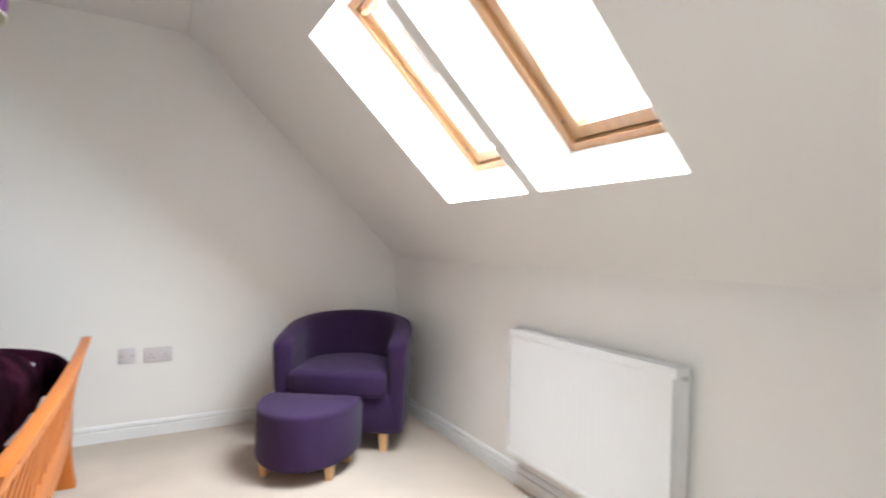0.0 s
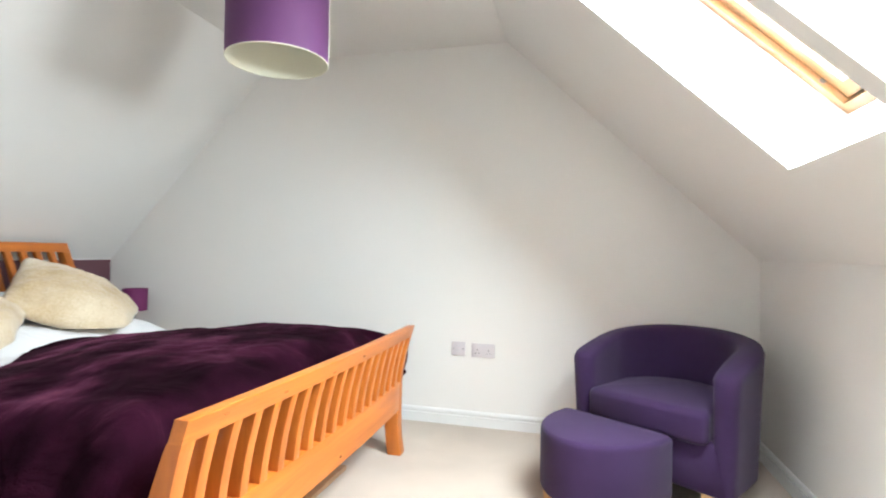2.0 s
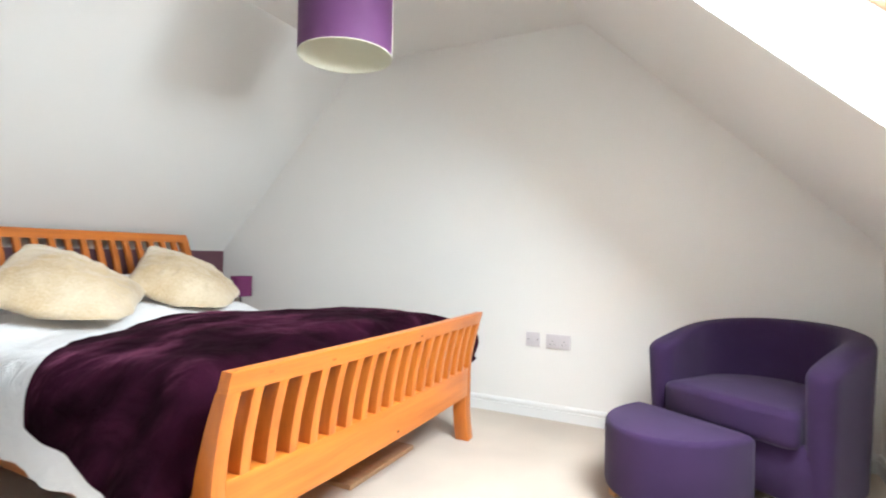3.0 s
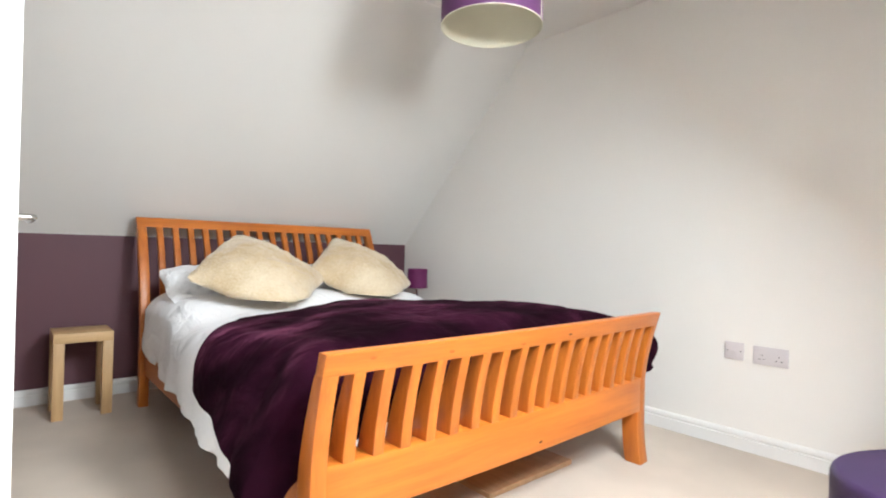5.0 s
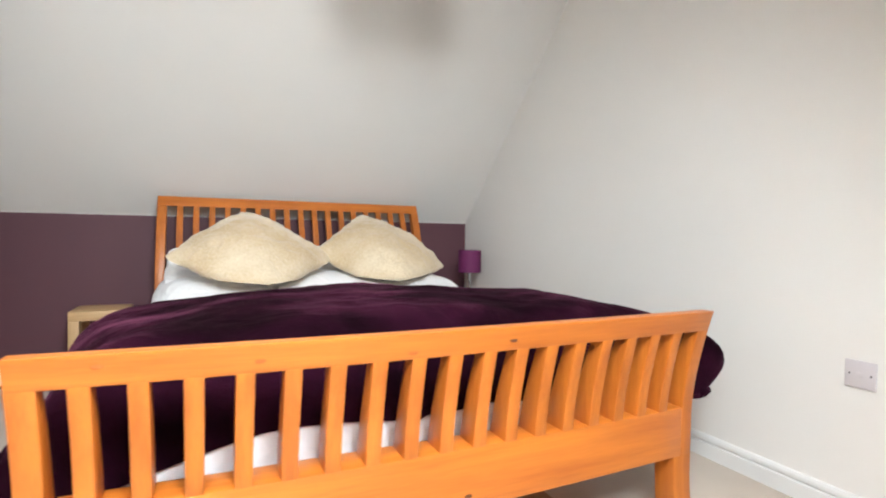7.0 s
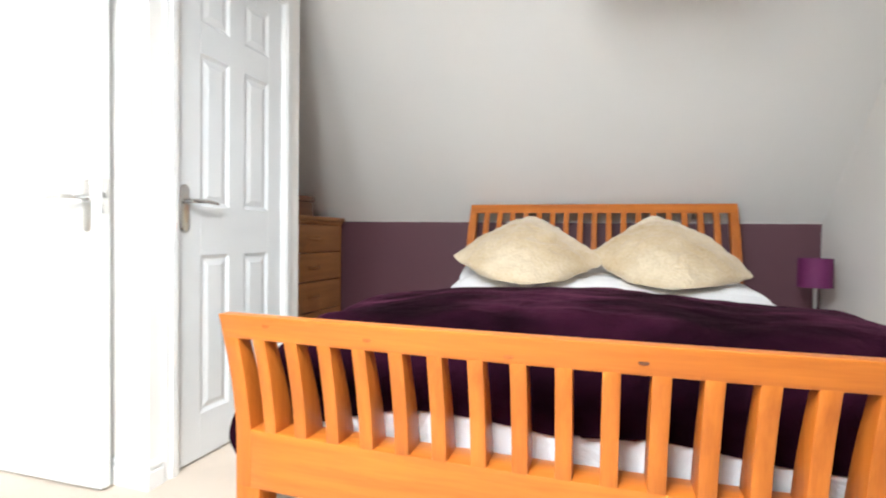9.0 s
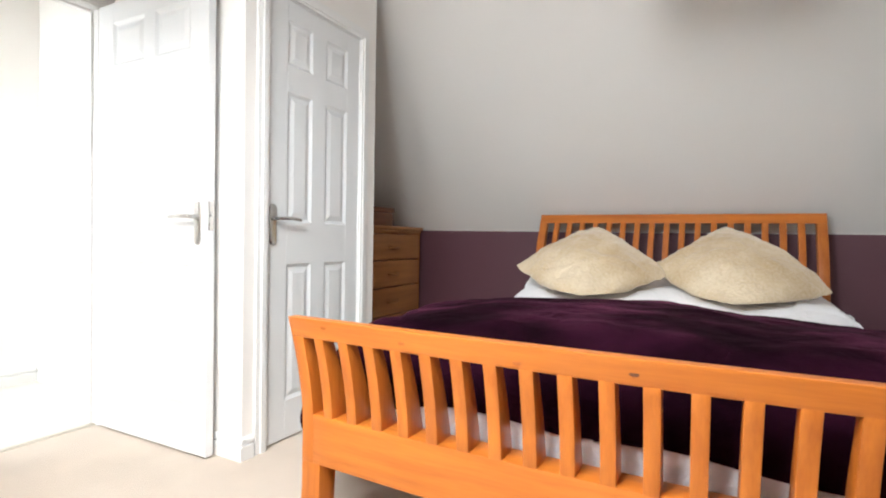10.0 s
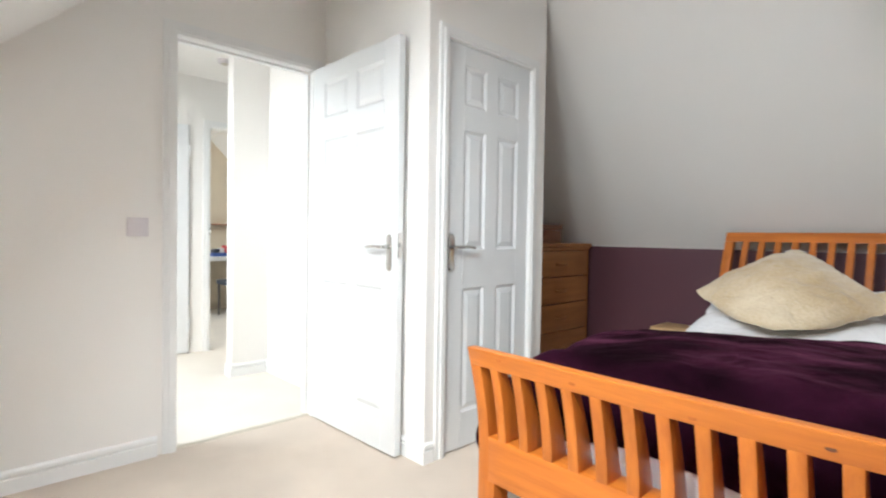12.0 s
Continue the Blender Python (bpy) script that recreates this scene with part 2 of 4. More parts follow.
def grid(nu, nv, f, closed_u=False):
    """A sheet of nu x nv quads through f(u, v), u and v from 0 to 1."""
    bm = bmesh.new()
    cols = nu if closed_u else nu + 1
    v = [[bm.verts.new(f(i / nu, j / nv)) for j in range(nv + 1)] for i in range(cols)]
    for i in range(nu):
        for j in range(nv):
            k = (i + 1) % cols
            bm.faces.new((v[i][j], v[k][j], v[k][j + 1], v[i][j + 1]))
    return bm


def thicken(bm, d):
    """Gives a sheet a back, d behind it, and closes the rim."""
    bm.normal_update()
    front, rim = bm.faces[:], [e for e in bm.edges if e.is_boundary]
    under = {v: bm.verts.new(v.co - v.normal * d) for v in bm.verts[:]}
    for f in front:
        bm.faces.new([under[v] for v in reversed(f.verts)])
    for e in rim:
        p, q = e.verts
        bm.faces.new((p, q, under[q], under[p]))
    bmesh.ops.recalc_face_normals(bm, faces=bm.faces[:])
    return bm


def loft(rings, cap0=True, cap1=True):
    """A skin over closed rings of equal length."""
    bm = bmesh.new()
    vs = [[bm.verts.new(p) for p in r] for r in rings]
    n = len(vs[0])
    for p, q in zip(vs, vs[1:]):
        for k in range(n):
            bm.faces.new((p[k], p[(k + 1) % n], q[(k + 1) % n], q[k]))
    for on, r in ((cap0, vs[0]), (cap1, vs[-1])):
        if on:
            bm.faces.new(r)
    bmesh.ops.recalc_face_normals(bm, faces=bm.faces[:])
    return bm


def shade_smooth(me, angle=40):
    me.polygons.foreach_set("use_smooth", [True] * len(me.polygons))
    me.set_sharp_from_angle(angle=radians(angle))


def mesh_ob(name, bm, material, smooth=True, angle=40):
    me = bpy.data.meshes.new(name)
    bm.to_mesh(me)
    bm.free()
    me.materials.append(material)
    if smooth:
        shade_smooth(me, angle)
    return new(name, me)


def thing(name, at, label, category, group="", turn=0.0):
    """An Empty at a thing's base. Its parts are built in its own axes."""
    e = new(name)
    e.empty_display_size = 0.1
    e.matrix_basis = pose(*at, 0, 0, turn)
    return tagged(e, label, category, group)


def part(name, bm, material, parent, label="", angle=40, origin=None):
    """Links a bmesh as one mesh under a thing or a part; origin: the world point that bm's zero is to be taken from."""
    if origin is not None:
        bmesh.ops.translate(bm, verts=bm.verts[:], vec=-Vector(origin))
    ob = mesh_ob(name, bm, material, angle=angle)
    ob.parent = parent
    if label:
        ob["label"] = label
    return ob


def one(name, bm, material, label, category, group="", angle=40):
    """A thing that is a single mesh, with its origin at the middle of its base."""
    xs = [v.co.copy() for v in bm.verts]
    base = Vector(((min(c.x for c in xs) + max(c.x for c in xs)) / 2, (min(c.y for c in xs) + max(c.y for c in xs)) / 2, min(c.z for c in xs)))
    bmesh.ops.translate(bm, verts=bm.verts[:], vec=-base)
    ob = mesh_ob(name, bm, material, angle=angle)
    ob.location = base
    return tagged(ob, label, category, group)


def setting(name, bm, material, label="", angle=30):
    ob = mesh_ob(name, bm, material, angle=angle)
    return tagged(ob, label, "", "", "structure")


def boxes(*lists, m=None):
    bm = bmesh.new()
    for a in lists:
        bx(bm, *a, m=m)
    return bm


# ---- structure ----
setting("floor", box(-2.5, 2.5, Y_DOOR - 0.03, 2.9, -0.12, 0.0), CARPET, "pale beige cut-pile carpet")
setting("floor_landing", box(-2.5, 2.5, -5.8, Y_DOOR - 0.03, -0.12, 0.0), HALL_CARPET, "light cream carpet of the landing")
setting("wall_gable", box(-2.5, 2.6, Y_GABLE, Y_GABLE + 0.12, 0, 2.8), WALL, "off-white painted gable wall")
setting("wall_knee", box(X_KNEE, X_KNEE + 0.12, -5.7, Y_GABLE, 0, Z_KNEE + 0.02), WALL, "low off-white wall under the sloping ceiling")
setting("wall_head", box(X_HEAD - 0.12, X_HEAD, -5.7, Y_GABLE, 0, Z_HEAD + 0.02), WALL, "low wall behind the bed")
setting("painted_panel", box(X_HEAD - 0.01, X_HEAD + 0.004, Y_DOOR, Y_GABLE - 0.002, 0.0, Z_HEAD - 0.003), PURPLE_WALL, "plum painted band of the low wall")
OD0, OD1, ODZ = 0.195, 0.912, 1.985      # doorway to the landing
setting("wall_doorway", boxes((X_HEAD, OD0 - 0.03, Y_DOOR - 0.1, Y_DOOR, 0, 2.45), (OD1 + 0.03, X_KNEE, Y_DOOR - 0.1, Y_DOOR, 0, 2.45),
                              (OD0 - 0.03, OD1 + 0.03, Y_DOOR - 0.1, Y_DOOR, ODZ + 0.03, 2.45)), WALL, "off-white wall with the doorway to the landing")
CD0, CD1, CDZ = -0.640, -0.006, 1.98       # cupboard door
BX0, BX1 = -0.783, 0.118                   # built-in cupboard
setting("wall_cupboard_front", boxes((BX0, CD0 - 0.025, -0.1, 0, 0, 2.45), (CD1 + 0.025, BX1, -0.1, 0, 0, 2.45), (CD0 - 0.025, CD1 + 0.025, -0.1, 0, CDZ + 0.028, 2.45)), WALL, "front wall of the built-in cupboard")
setting("wall_cupboard_east", box(BX1 - 0.1, BX1, Y_DOOR, -0.1, 0, 2.45), WALL, "side wall of the built-in cupboard")
setting("wall_cupboard_west", box(BX0, BX0 + 0.1, Y_DOOR, -0.1, 0, 2.45), WALL, "side wall of the built-in cupboard")

# sloping ceilings, with shafts cut for the roof windows
UMAX = (X_KNEE - XC1) / CP
cuts = sorted([*WINS, HALL_WIN, FAR_FILL_WIN])
ys = [-5.8, *[c for w in cuts for c in w], 2.9]
bm = bmesh.new()
for i in range(0, len(ys), 2):
    bx(bm, -0.17, UMAX + 0.16, ys[i], ys[i + 1], 0, 0.255, m=SLOPE)
for a, b in cuts:
    bx(bm, -0.17, WIN_U[0], a, b, 0, 0.255, m=SLOPE)
    bx(bm, WIN_U[1], UMAX + 0.16, a, b, 0, 0.255, m=SLOPE)
setting("ceiling_slope_windows", bm, WALL, "sloping ceiling with two roof windows")
C2, S2 = math.cos(PITCH2), math.sin(PITCH2)
SLOPE2 = Matrix(((C2, 0, -S2, X_HEAD), (0, 1, 0, 0), (S2, 0, C2, Z_HEAD), (0, 0, 0, 1)))
setting("ceiling_slope_bed", box(-0.17, (XC0 - X_HEAD) / C2 + 0.16, -5.8, 2.9, 0, 0.2, m=SLOPE2), WALL, "sloping ceiling above the bed head")
setting("ceiling", box(XC0 - 0.15, XC1 + 0.15, -5.8, 2.9, Z_CEIL, Z_CEIL + 0.15), WALL, "flat off-white ceiling")

# landing and the room across it
setting("wall_landing_side", box(-0.15, -0.05, -2.10, Y_DOOR - 0.1, 0, 2.45), WALL, "white landing wall")
setting("wall_landing_return", box(-0.05, 0.22, -2.10, -2.00, 0, 2.45), WALL, "short white return wall on the landing")
setting("wall_landing_recess", box(-0.86, -0.76, -3.0, -2.10, 0, 2.45), WALL, "white wall of the landing recess")
setting("wall_landing_end", boxes((-2.2, -0.76, -3.1, -3.0, 0, 2.45), (0.06, 2.28, -3.1, -3.0, 0, 2.45), (-0.76, 0.06, -3.1, -3.0, 2.02, 2.45)), WALL, "white end wall of the landing")
setting("ceiling_far_room", box(-2.2, -0.80, -5.6, -3.1, 2.36, 2.40), WALL, "flat white ceiling of the room across the landing")
setting("wall_far", box(-2.2, 2.3, -5.7, -5.6, 0, 2.45), CREAM, "cream wall of the room across the landing")


def skirting(name, a, b, n):
    """A board along the wall from a to b; n: the way into the room."""
    a, b, n = Vector((*a, 0)), Vector((*b, 0)), Vector((*n, 0))
    prof = [(0, 0), (0.017, 0), (0.017, 0.058), (0.0155, 0.060), (0.007, 0.0605), (0.007, 0.068), (0.013, 0.0685), (0.0145, 0.071), (0.013, 0.083), (0.008, 0.091), (0, 0.093)]
    bm = bmesh.new()
    ra = [bm.verts.new(a + n * p[0] + Vector((0, 0, p[1]))) for p in prof]
    rb = [bm.verts.new(b + n * p[0] + Vector((0, 0, p[1]))) for p in prof]
    for i in range(len(prof) - 1):
        bm.faces.new((ra[i], ra[i + 1], rb[i + 1], rb[i]))
    bm.faces.new(ra)
    bm.faces.new(rb)
    bmesh.ops.recalc_face_normals(bm, faces=bm.faces[:])
    return setting(name, bm, GLOSS, "white moulded skirting board", 20)


skirting("baseboard_gable", (X_HEAD + 0.02, Y_GABLE), (X_KNEE - 0.018, Y_GABLE), (0, -1))
skirting("baseboard_knee", (X_KNEE, Y_DOOR), (X_KNEE, Y_GABLE), (-1, 0))
skirting("baseboard_head", (X_HEAD + 0.004, Y_DOOR), (X_HEAD + 0.004, Y_GABLE), (1, 0))
skirting("baseboard_doorway", (OD1 + 0.085, Y_DOOR), (X_KNEE - 0.018, Y_DOOR), (0, 1))
skirting("baseboard_cupboard", (BX1, Y_DOOR), (BX1, 0.017), (1, 0))
skirting("baseboard_cupboard_front", (BX1, 0), (0.068, 0), (0, 1))
skirting("baseboard_landing", (-0.05, -2.00), (-0.05, Y_DOOR - 0.1), (1, 0))
skirting("baseboard_landing_return", (-0.032, -2.00), (0.22, -2.00), (0, 1))
skirting("baseboard_landing_nib", (0.22, -2.10), (0.22, -1.983), (1, 0))
setting("threshold", extrude([(-0.02, 0), (0.02, 0), (0.012, 0.006), (-0.012, 0.006)], "x", OD0, OD1), THRESH, "thin metal carpet bar in the doorway").location = (0, Y_DOOR - 0.03, 0)


def trim(name, x0, x1, z1, y, out, w=0.062):
    """Moulded architrave round an opening in a wall at y; out: +1 or -1 for the face."""
    bm = bmesh.new()
    for p, o, d in ((0.003, w * 0.25, 0.014), (w * 0.25, w * 0.62, 0.019), (w * 0.62, w, 0.012)):
        ya, yb = sorted((y, y + out * d))
        bx(bm, x0 - o, x0 - p, ya, yb, 0, z1 + p)
        bx(bm, x1 + p, x1 + o, ya, yb, 0, z1 + p)
        bx(bm, x0 - o, x1 + o, ya, yb, z1 + p, z1 + o)
    return setting(name, bm, GLOSS, "white moulded architrave")


def lining(name, x0, x1, z1, y0, y1, t=0.028):
    bm = boxes((x0 - t, x0, y0, y1, 0, z1), (x1, x1 + t, y0, y1, 0, z1), (x0 - t, x1 + t, y0, y1, z1, z1 + t))
    return setting(name, bm, GLOSS, "white door lining")


lining("trim_doorway_lining", OD0, OD1, ODZ, Y_DOOR - 0.102, Y_DOOR + 0.002)
trim("trim_doorway", OD0, OD1, ODZ, Y_DOOR, 1)
trim("trim_doorway_back", OD0, OD1, ODZ, Y_DOOR - 0.1, -1)
setting("trim_door_stop", boxes((OD0, OD0 + 0.012, Y_DOOR - 0.07, Y_DOOR - 0.038, 0, ODZ), (OD1 - 0.012, OD1, Y_DOOR - 0.07, Y_DOOR - 0.038, 0, ODZ),
                                (OD0 + 0.012, OD1 - 0.012, Y_DOOR - 0.07, Y_DOOR - 0.038, ODZ - 0.012, ODZ)), GLOSS, "white door stop")
lining("trim_cupboard_lining", CD0 - 0.002, CD1 + 0.002, CDZ + 0.002, -0.101, 0.002, 0.022)
trim("trim_cupboard", CD0 - 0.002, CD1 + 0.002, CDZ + 0.002, 0.0, 1)
lining("trim_far_lining", -0.73, 0.03, 1.99, -3.102, -2.998)
tf = trim("trim_far", -0.73, 0.03, 1.99, -3.0, 1)
part("latch", box(0.0315, 0.042, -2.986, -2.976, 1.035, 1.085, bevel=0.002), CHROME, tf, "small metal latch plate")


def panel_door(name, m, w, h, t, cols, rows, label):
    """A six-panel door; x along its width from the hinge, y its thickness with the face at 0 and the body behind, z up."""
    root = new(name)
    root.matrix_basis = m
    tagged(root, label, "door", "", "structure")
    zs = [0.0] + [z for r in rows for z in r] + [h]
    x0, x1, x2, x3 = cols[0][0], cols[0][1], cols[1][0], cols[1][1]
    for p, q in ((0, x0), (x3, w)):
        part("stile", box(p, q, -t, 0, 0, h, bevel=0.0012, seg=1), DOORW, root)
    for k in range(0, len(zs), 2):
        part("rail", box(x0, x3, -t, 0, zs[k], zs[k + 1]), DOORW, root)
    for z0, z1 in rows:
        part("muntin", box(x1, x2, -t, 0, z0, z1), DOORW, root)
    for p, q in cols:
        for z0, z1 in rows:
            bm = bmesh.new()
            for face in (0, 1):
                loops = []
                for inset, d in ((0, -0.0005), (0.006, -0.004), (0.014, -0.0085), (0.020, -0.0085), (0.042, -0.002)):
                    y = d if face == 0 else -t - d
                    loops.append([bm.verts.new((x, y, z)) for x, z in ((p + inset, z0 + inset), (q - inset, z0 + inset), (q - inset, z1 - inset), (p + inset, z1 - inset))])
                for g, k in zip(loops, loops[1:]):
                    for c in range(4):
                        bm.faces.new((g[c], g[(c + 1) % 4], k[(c + 1) % 4], k[c]))
                bm.faces.new(loops[-1])
            bmesh.ops.recalc_face_normals(bm, faces=bm.faces[:])
            part("panel", bm, DOORW, root, angle=15)
    return root


def lever(door, x, z, way, y, out):
    """A lever handle on its long plate; way: +1 or -1 along the door; out: the face's side."""
    plate = bmesh.new()
    loops = []
    for r, d in ((0.0205, 0.0), (0.0205, 0.0045), (0.0180, 0.0070), (0.0150, 0.0078)):
        ring = []
        for k in range(24):
            a = math.pi * k / 12 + math.pi / 24
            top = k < 12
            ring.append(plate.verts.new((x + r * math.cos(a), y + out * d, (z + 0.043 if top else z - 0.096) + r * math.sin(a))))
        loops.append(ring)
    for g, k in zip(loops, loops[1:]):
        for c in range(24):
            plate.faces.new((g[c], g[(c + 1) % 24], k[(c + 1) % 24], k[c]))
    plate.faces.new(loops[-1])
    bmesh.ops.recalc_face_normals(plate, faces=plate.faces[:])
    p = part("handle_plate", plate, CHROME, door, "brushed chrome lever handle plate")
    path = [(x, y, z), (x, y + out * 0.035, z), (x, y + out * 0.045, z), (x + way * 0.012, y + out * 0.052, z), (x + way * 0.06, y + out * 0.054, z + 0.002),
            (x + way * 0.1, y + out * 0.052, z - 0.001), (x + way * 0.122, y + out * 0.046, z - 0.003)]
    part("lever", tube(path, 0.0085, 12), CHROME, p)


def hinge(door, x, y, z):
    part("hinge", cyl(0.006, 0.006, z - 0.05, z + 0.05, 12, (x, y)), GLOSS, door, "small painted hinge")


ROWS6 = ((0.172, 0.792), (0.982, 1.568), (1.685, 1.885))
# cupboard door: hinge on the bed's side, its x running from the hinge
d2 = panel_door("door_cupboard", pose(CD0, -0.004, 0.008), CD1 - CD0, CDZ - 0.008, 0.035, ((0.100, 0.264), (0.358, 0.516)), ROWS6, "closed white six-panel cupboard door")
lever(d2, 0.600, 0.995, -1, 0.0, 1)
for hz in (0.25, 1.0, 1.75):
    hinge(d2, 0.0, 0.004, hz)
# open door to the landing, swung back beside the cupboard
ODW = 0.758
d1 = panel_door("door_landing", pose(OD0 - 0.030, Y_DOOR + 0.022, 0.010, 0, 0, 90.6), ODW, 1.975, 0.035, ((0.110, 0.342), (0.416, 0.648)), ROWS6, "open white six-panel door to the landing")
lever(d1, 0.702, 0.990, -1, -0.035, -1)
lever(d1, 0.702, 0.990, -1, 0.0, 1)
part("latch", box(ODW - 0.001, ODW + 0.0015, -0.030, -0.006, 0.935, 1.055, bevel=0.0006), CHROME, d1, "chrome latch plate")
part("latch_bolt", box(ODW, ODW + 0.012, -0.024, -0.012, 0.990, 1.010, bevel=0.002), CHROME, d1)
for hz in (0.25, 1.0, 1.75):
    hinge(d1, -0.004, 0.002, hz)


# ---- roof windows ----
def roof_window(name, y0, y1):
    """A pivoting pine roof window at the end of its shaft; its own axes: u up the slope, v across, w outwards."""
    root = new(name)
    root.matrix_basis = SLOPE
    tagged(root, "pine-framed pivoting roof window in a plastered shaft", "window", "", "structure")
    u0, u1 = WIN_U
    f = 0.035
    fr = part("window_frame", boxes((u0 - 0.02, u0 + f, y0 - 0.02, y1 + 0.02, 0.235, 0.325), (u1 - f, u1 + 0.02, y0 - 0.02, y1 + 0.02, 0.235, 0.325),
                                    (u0 + f, u1 - f, y0 - 0.02, y0 + f, 0.235, 0.325), (u0 + f, u1 - f, y1 - f, y1 + 0.02, 0.235, 0.325)), PINE, root, "varnished pine frame")
    part("seal", boxes((u0 + f, u0 + f + 0.007, y0 + f, y1 - f, 0.28, 0.29), (u1 - f - 0.007, u1 - f, y0 + f, y1 - f, 0.28, 0.29)), GREY, fr)
    g, s = f + 0.007, 0.05
    sash = part("sash", boxes((u0 + g, u0 + g + s, y0 + g - 0.004, y1 - g + 0.004, 0.255, 0.315), (u1 - g - s, u1 - g, y0 + g - 0.004, y1 - g + 0.004, 0.255, 0.315),
                              (u0 + g + s, u1 - g - s, y0 + g - 0.004, y0 + g + s, 0.255, 0.315), (u0 + g + s, u1 - g - s, y1 - g - s, y1 - g + 0.004, 0.255, 0.315)), PINE, root, "varnished pine sash")
    part("vent_bar", tube([(u1 - g - 0.03, y0 + 0.08, 0.23), (u1 - g - 0.03, y1 - 0.08, 0.23)], 0.011, 12), PINE, root, "pine control bar")
    for y in (y0 + 0.12, y1 - 0.12):
        part("bar_bracket", box(u1 - g - 0.045, u1 - g - 0.015, y - 0.012, y + 0.012, 0.217, 0.257, bevel=0.003), PINE, root)
    for y in (y0 + f - 0.004, y1 - f + 0.004):
        bm = cyl(0.009, 0.009, -0.006, 0.006, 12)
        bmesh.ops.rotate(bm, verts=bm.verts[:], cent=(0, 0, 0), matrix=Matrix.Rotation(radians(90), 3, "X"))
        bmesh.ops.translate(bm, verts=bm.verts[:], vec=(u0 + 0.13, y, 0.251))
        part("catch", bm, GREY, fr, "dark round catch plug")
    p = part("pane", box(u0 + g + s - 0.004, u1 - g - s + 0.004, y0 + g + s - 0.004, y1 - g - s + 0.004, 0.29, 0.295), GLASS, sash, "clear glass pane")
    p.visible_shadow = False
    return root


# the last window is an unseen addition that lets the far room's fill in
for k, (y0, y1) in enumerate([*WINS, HALL_WIN, FAR_FILL_WIN]):
    roof_window("window_%d" % (k + 1), y0, y1)


# ---- bed ----
BY0, BY1 = 0.585, 2.257
BC = (BY0 + BY1) / 2


def foot_x(z):
    """Front line of the footboard: flared out at the top and at the feet."""
    return 0.392 + 0.40 * max(z - 0.36, 0) ** 1.6 + 0.5 * max(0.2 - z, 0) ** 2


def foot_bow(y):
    """The footboard bows out a little towards its middle."""
    return 0.020 * (1 - (2 * (y - BC) / (BY1 - BY0)) ** 2)


def head_x(z):
    t = z - 0.35
    return -1.80 - 0.36 * max(t, 0) ** 2.0


def curved_bar(fx, z0, z1, y0, y1, depth, n=10, taper=0.0, bevel=0.002):
    """An upright bar that follows the line fx on its front, depth thick towards the back."""
    pts = [(fx(z0 + (z1 - z0) * i / n), z0 + (z1 - z0) * i / n) for i in range(n + 1)]
    back = [(x - depth * (1 - taper * i / n), z) for i, (x, z) in enumerate(pts)]
    bm = extrude([*pts, *reversed(back)], "y", y0, y1)
    edges = [e for e in bm.edges if len(e.link_faces) == 2 and e.calc_face_angle() > 0.6]
    bmesh.ops.bevel(bm, geom=edges, offset=bevel, segments=2, affect="EDGES", profile=0.5)
    if fx is foot_x:
        if y1 - y0 > 0.5:
            for k in range(1, 16):
                bmesh.ops.bisect_plane(bm, geom=bm.verts[:] + bm.edges[:] + bm.faces[:], plane_co=(0, y0 + (y1 - y0) * k / 16, 0), plane_no=(0, 1, 0))
        for v in bm.verts:
            v.co.x += foot_bow(v.co.y)
    return bm


bed = thing("bed", (-0.7, BC, 0), "honey-stained wooden sleigh bed with slatted head and foot", "bed")
BO = (-0.7, BC, 0)
N_SLAT = 17
# footboard
PW = 0.044
SW = 0.0345                                # width of a slat
fbd = part("footboard", curved_bar(foot_x, 0.236, 0.386, BY0 + PW, BY1 - PW, 0.088, 4), BED_Y, bed, "deep lower rail of the slatted footboard", origin=BO)
part("top_rail", curved_bar(foot_x, 0.629, 0.690, BY0, BY1, 0.040, 6), BED_Y, fbd, "broad curved top rail", origin=BO)
for y0, y1 in ((BY0, BY0 + PW), (BY1 - PW, BY1)):
    part("post", curved_bar(foot_x, 0.236, 0.631, y0, y1, 0.086, 14, 0.5, 0.0008), BED_Z, fbd, origin=BO)
for y0, y1 in ((BY0, BY0 + 0.072), (BY1 - 0.072, BY1)):
    part("leg", curved_bar(foot_x, 0.0, 0.236, y0, y1, 0.075, 8, 0.0, 0.0012), BED_Z, bed, "splayed foot", origin=BO)
pitch = (BY1 - BY0 - 2 * PW + SW) / (N_SLAT + 1)
for i in range(N_SLAT):
    y = BY0 + PW + pitch * (i + 1) - SW / 2 - 0.012
    part("slat", curved_bar(foot_x, 0.384, 0.633, y - SW / 2, y + SW / 2, 0.082, 10, 0.45), BED_Z, fbd, origin=BO)
random.seed(4)
for y, z, km in ((1.555, 0.655, KNOT), (0.985, 0.655, PALE_KNOT), (0.72, 0.668, PALE_KNOT), (1.30, 0.645, PALE_KNOT), (1.47, 0.268, KNOT)):
    kn = cyl(0.008, 0.008, -0.0006, 0.0009, 10)
    bmesh.ops.scale(kn, verts=kn.verts[:], vec=(0.6, 1.3, 1))
    bmesh.ops.rotate(kn, verts=kn.verts[:], cent=(0, 0, 0), matrix=Matrix.Rotation(radians(90), 3, "Y"))
    bmesh.ops.translate(kn, verts=kn.verts[:], vec=(foot_x(z) + foot_bow(y), y, z))
    part("knot", kn, km, fbd, "dark knot in the wood" if km is KNOT else "faint knot in the wood", origin=BO)
